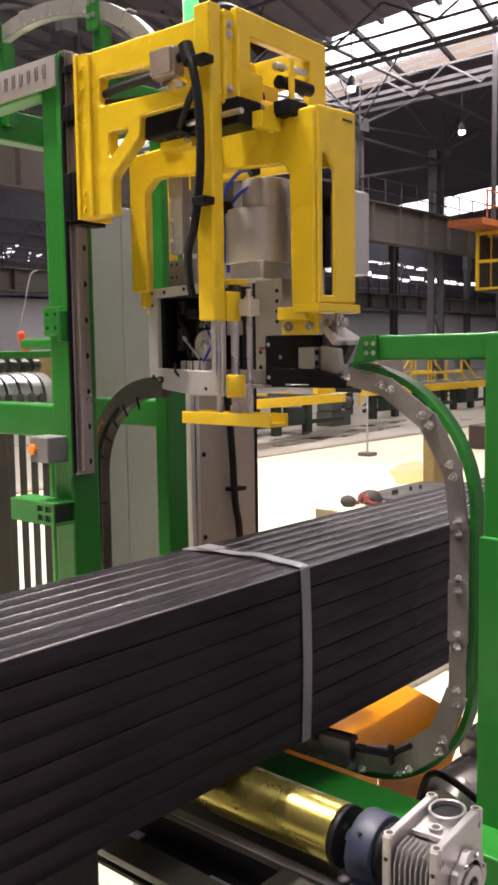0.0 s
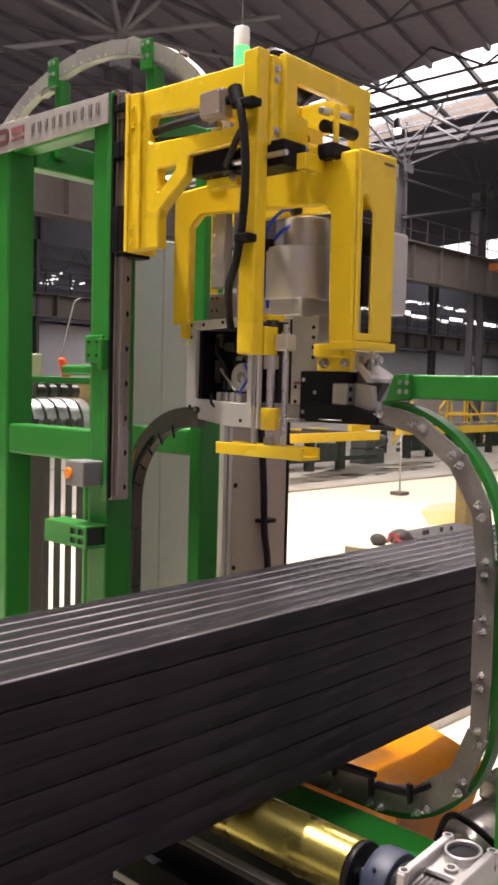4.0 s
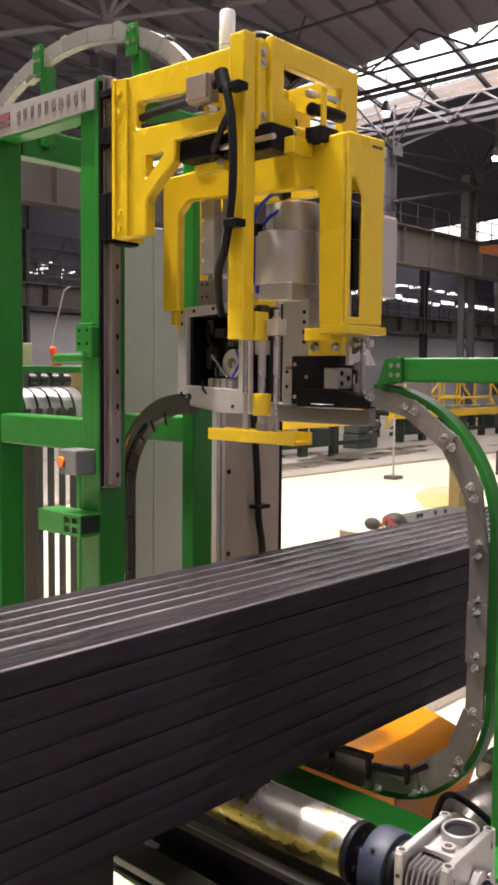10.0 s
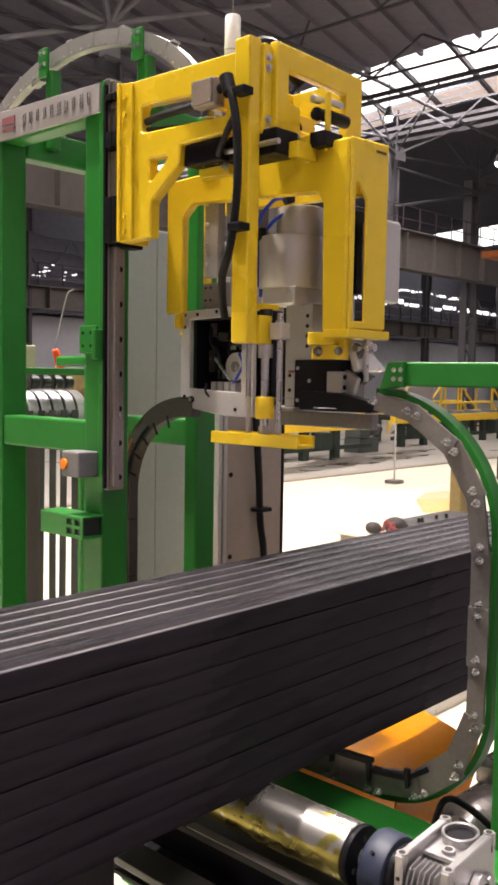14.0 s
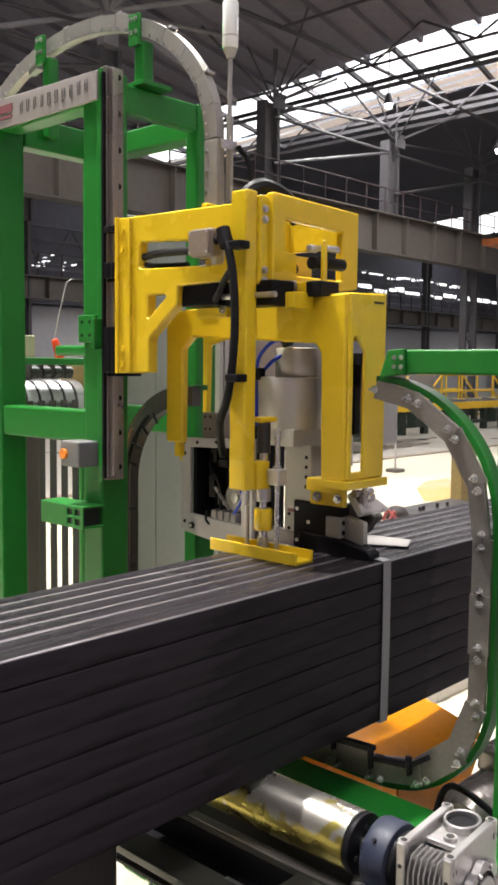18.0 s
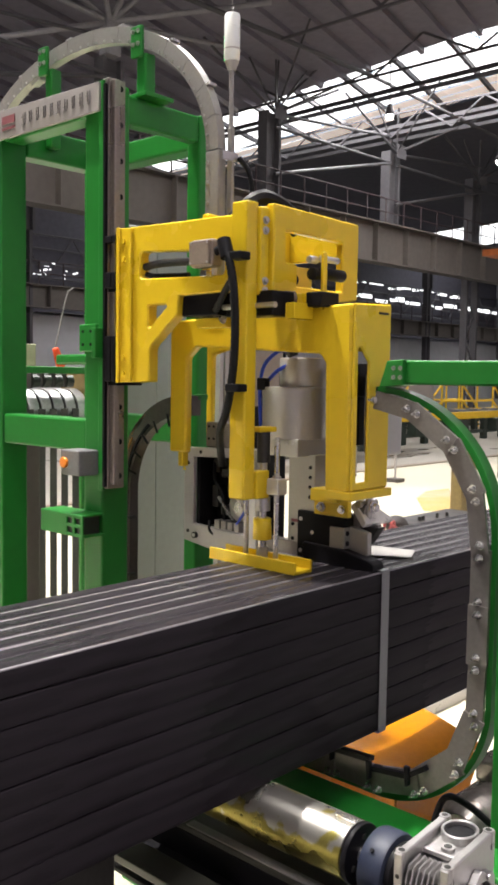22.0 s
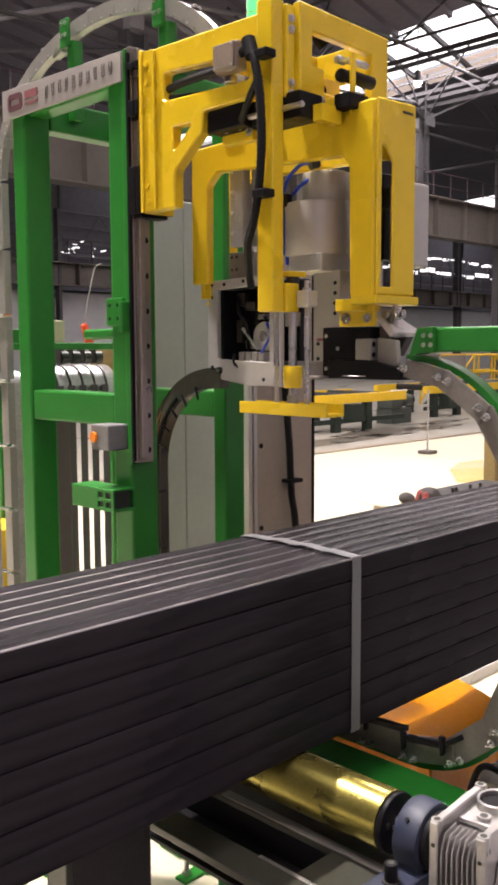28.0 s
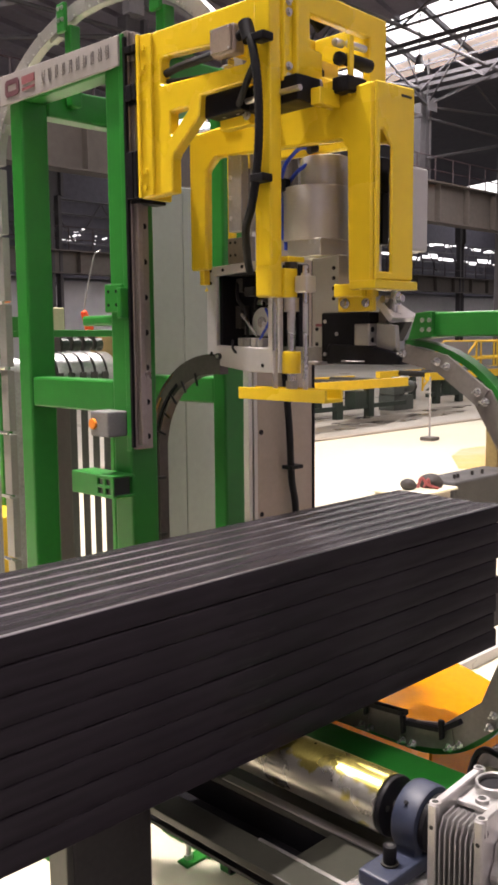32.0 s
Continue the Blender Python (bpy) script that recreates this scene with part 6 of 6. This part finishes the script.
for y, z in ((1.258, 2.05), (1.262, 1.79)):
    part("conduit_clip", box(1.30, 1.33, y - 0.018, y + 0.018, z - 0.008, z + 0.008, 0.003), BLACK, hd)
part("cable_head", rod((1.308, 1.283, 2.048), (1.31, 1.297, 2.084), 0.0145, 14), BLACK, hd, smooth=True)
part("slot_hose", pipe([(1.345, 1.575, 2.052), (1.34, 1.53, 2.055), (1.335, 1.47, 2.054), (1.325, 1.375, 2.05)], 0.0085), CABLE, hd, smooth=True)
part("slot_hose", pipe([(1.345, 1.57, 2.035), (1.345, 1.54, 2.03), (1.36, 1.50, 2.03), (1.37, 1.46, 2.03)], 0.006), CABLE, hd, smooth=True)
part("branch_hose", pipe([(1.313, 1.275, 2.005), (1.322, 1.30, 1.988), (1.334, 1.33, 1.962), (1.345, 1.352, 1.948)], 0.007), CABLE, hd, smooth=True)
part("loop_hose", pipe([(1.41, 1.36, 2.14), (1.43, 1.345, 2.168), (1.455, 1.335, 2.188), (1.485, 1.325, 2.186), (1.52, 1.315, 2.168), (1.55, 1.30, 2.13)], 0.021), BLACK, hd, "black hose loop", smooth=True)

# ---------------------------------------------------------------- what moves
TRAVEL = [(0, 0.0), (0.5, -0.122), (1, -0.246), (1.5, -0.373), (2, -0.5), (2.5, -0.628), (3, -0.753), (3.5, -0.878), (4.5, -1.128), (5.5, -1.378), (6.5, -1.628), (7.0, -1.753),
          (7.4, -1.85), (7.7, -1.90), (7.9, -1.912), (8.2, -1.912), (17, -1.912), (26.5, -1.912), (26.8, -1.914), (27, -1.932), (27.25, -1.968), (27.5, -2.010), (27.75, -2.058), (28, -2.112),
          (28.5, -2.236), (29, -2.352), (29.5, -2.477), (30, -2.595), (30.5, -2.718), (31, -2.839), (31.5, -2.96), (32, -3.082)]


def travel(t):
    for (a, p), (b, q) in zip(TRAVEL, TRAVEL[1:]):
        if t <= b:
            return p + (q - p) * (t - a) / (b - a)
    return TRAVEL[-1][1]


def chute_place(f, d=0.0):
    """A place inside the near half of the track, f from 0 at its top to 1 at its bottom."""
    pts = [(1.06, 1.448), (0.96, 1.428), (0.872, 1.35), (0.828, 1.2), (0.825, 1.05), (0.826, 0.92), (0.858, 0.775), (0.935, 0.695), (1.05, 0.668), (1.2, 0.668)]
    s = f * (len(pts) - 1)
    i = min(int(s), len(pts) - 2)
    (a, b), (c, e) = pts[i], pts[i + 1]
    s -= i
    return a + (c - a) * s, b + (e - b) * s, math.degrees(math.atan2(c - a, -(e - b)))


def motions():
    walk(bu, [(t, pose(1.945 + s, 1.192, 0.768)) for t, s in TRAVEL])
    walk(sa, [(t, pose(1.342 + s, 1.192, 0.768)) for t, s in TRAVEL])
    walk(sb, [(t, pose(1.537 + s + 1.912 if t > 8.2 else 1.537, 1.192, 0.768)) for t, s in TRAVEL])
    # roller turns with the bundle
    rows, t = [], 0.0
    while t <= 32.001:
        rows.append((t, pose(1.188, 1.05, 0.717, 0, math.degrees(travel(t) / 0.058), 0)))
        t += 0.25
    walk(ro, rows)
    # strap pieces: in the track, slack loop, tight
    def slack(k, b):
        f = (k + 0.5) / NF
        z = BZ1 - (BZ1 - BZ0) * f
        y = BY0 - 0.0012 - 0.0002 * (k % 2) - b * math.sin(math.pi * f ** 0.85)
        sl_ = -b * math.pi * 0.85 * f ** -0.15 * math.cos(math.pi * f ** 0.85) / (BZ1 - BZ0)
        return pose(0, y - 1.192, z - 0.768, math.degrees(math.atan(sl_)), 0, 0)
    for k, o in enumerate(PIECES):
        y, z, a = chute_place((k + 0.5) / NF)
        home = pose(0, y - 1.192, z - 0.768, a, 0, 0)
        walk(o, [(0, home), (14.5, home), (15.85, home), (16.05, slack(k, 0.115)), (16.5, slack(k, 0.098)), (16.8, slack(k, 0.088)), (17.0, slack(k, 0.07)), (17.2, slack(k, 0.06)), (17.4, slack(k, 0.066)), (17.56, slack(k, 0.068)), (17.7, slack(k, 0.014)), (17.9, slack(k, 0.002)), (18.2, slack(k, 0.0)), (20, slack(k, 0.0)), (32, slack(k, 0.0))])
    for o, h, g in ((TOPP, (0, 0.03, 0.68), (0, 0, BZ1 - 0.768 + 0.001)), (BOTP, (0, 0, -0.104), (0, 0, BZ0 - 0.768 - 0.001)), (BACKP, (0, 0.655, 0.2), (0, BY1 - 1.192 + 0.001, 0.1665))):
        walk(o, [(0, pose(*h)), (14.5, pose(*h)), (15.85, pose(*h)), (16.05, pose(*g)), (18, pose(*g)), (32, pose(*g))])
    # head goes down, presses, and rises
    H = [(0, 0), (14.4, 0), (14.6, -0.004), (15.0, -0.09), (15.5, -0.225), (15.9, -0.304), (16.2, -0.316), (16.5, -0.319), (17, -0.3195), (23.8, -0.3195), (24.0, -0.313), (24.2, -0.297), (24.5, -0.250), (25.0, -0.165), (25.5, -0.08), (26.0, -0.026), (26.5, -0.008), (27, -0.002), (27.4, 0), (32, 0)]
    walk(hd, [(t, pose(1.42, 1.27, 1.6 + s)) for t, s in H])
    # the tool rests on the tubes before the arm stops, and shifts while it seals
    T = [(0, 0, 0), (14.4, 0, 0), (14.6, -0.004, 0), (15.0, -0.09, 0), (15.5, -0.225, 0), (15.9, -0.302, 0), (16.2, -0.309, 0), (17.5, -0.309, 0), (17.7, -0.309, -0.004), (18.6, -0.309, -0.004), (18.8, -0.309, 0), (20.05, -0.309, 0),
         (20.4, -0.309, -0.013), (20.8, -0.309, -0.016), (23.05, -0.309, -0.016), (23.3, -0.309, 0), (23.8, -0.309, 0), (24.0, -0.3045, 0), (24.2, -0.290, 0), (24.5, -0.243, 0), (24.7, -0.218, 0), (25.0, -0.165, 0), (25.5, -0.08, 0), (26.0, -0.026, 0), (26.5, -0.008, 0), (27, -0.002, 0), (27.4, 0, 0), (32, 0, 0)]
    walk(tl, [(t, pose(1.512, 1.352 + y * TS, 1.6066 + s * TS)) for t, s, y in T])
    F = [(0, 0), (15.5, 0), (15.9, 0.049), (16.2, 0.061), (16.5, 0.064), (17, 0.0645), (23.8, 0.0645), (24.0, 0.058), (24.2, 0.042), (24.5, 0.001), (24.6, 0.0), (25, 0), (32, 0)]
    walk(ft_, [(t, pose(1.40 - 1.42, 0, 1.355 - 1.6 + s)) for t, s in F])
    L = [(0, 0), (7.6, 0), (8.0, 38), (8.4, 46), (10.5, 46), (11.0, 52), (12.2, 46), (13.8, 46), (14.2, 0), (15.2, 0), (16.0, 4), (24.4, 4), (25.5, 0), (32, 0)]
    walk(lv, [(t, pose(LP[0] - 1.42, LP[1] - 1.27, LP[2] - 1.6, a, 0, 0)) for t, a in L])
    K = [(0, 0.085), (7.7, 0.085), (8.3, 0.0), (13.7, 0.0), (14.2, 0.085), (32, 0.085)]
    walk(pin, [(t, pose(1.468 - 1.42, 1.058 - 1.27, 1.435 - 1.6 + a)) for t, a in K])
    G = [(0, 0.185), (7.5, 0.185), (7.9, 0.0), (14.0, 0.0), (14.4, 0.185), (32, 0.185)]
    walk(gp, [(t, pose(1.48 - 1.42, 1.19 - 1.27 + a, 1.40 - 1.6 + 0.2 * a)) for t, a in G])
    Q = [(0, -0.13), (15.3, -0.13), (16.2, 0.0), (24.4, 0.0), (25.6, -0.13), (32, -0.13)]
    walk(tg, [(t, pose(1.58 - 1.42 + a, 1.114 - 1.27, 1.437 - 1.6)) for t, a in Q])
    # strap strands sway a little
    for k, o in enumerate(STRANDS):
        at = o.location.copy()
        s = 1 if k % 2 else -1
        S = [(0, 0), (11.8, 0), (12.4, 1.2), (12.8, -2.2), (13.2, 2.4), (13.6, -1.4), (14.1, 0.7), (14.6, 0), (32, 0)]
        walk(o, [(t, pose(at.x, at.y, at.z, 0.6 * a * s, a, 0)) for t, a in S])
    # beacon lamp turns to and fro
    at = beam.location.copy()
    B = [(0, 234), (5, 234), (7.4, 234), (7.5, 145), (7.6, 57), (8.0, 57), (8.1, 145), (8.2, 234), (8.4, 234), (8.55, 145), (8.7, 57), (9.1, 57), (9.35, 145), (9.6, 234), (9.8, 145), (10.1, 57), (11.0, 57), (11.2, 145), (11.4, 234), (11.6, 145), (11.9, 57), (12.2, 57), (12.35, 145), (12.5, 234), (12.7, 145), (12.9, 57), (13.2, 57),
         (13.65, 57), (13.75, 145), (13.85, 234), (13.92, 145), (13.98, 57), (14.3, 57), (17.0, 57), (17.1, 145), (17.2, 234), (17.4, 234), (17.5, 145), (17.6, 57), (18.0, 57), (18.1, 145), (18.2, 234), (18.4, 234), (18.6, 145), (18.9, 57), (19.95, 57), (20.2, 145), (20.45, 234), (20.6, 145), (20.9, 57), (22.2, 57), (22.4, 145), (22.6, 234),
         (22.8, 145), (23.0, 57), (25, 57), (26.6, 57), (26.78, 145), (26.95, 234), (32, 234)]
    walk(beam, [(t, pose(at.x, at.y, at.z, 0, 0, a)) for t, a in B])


motions()
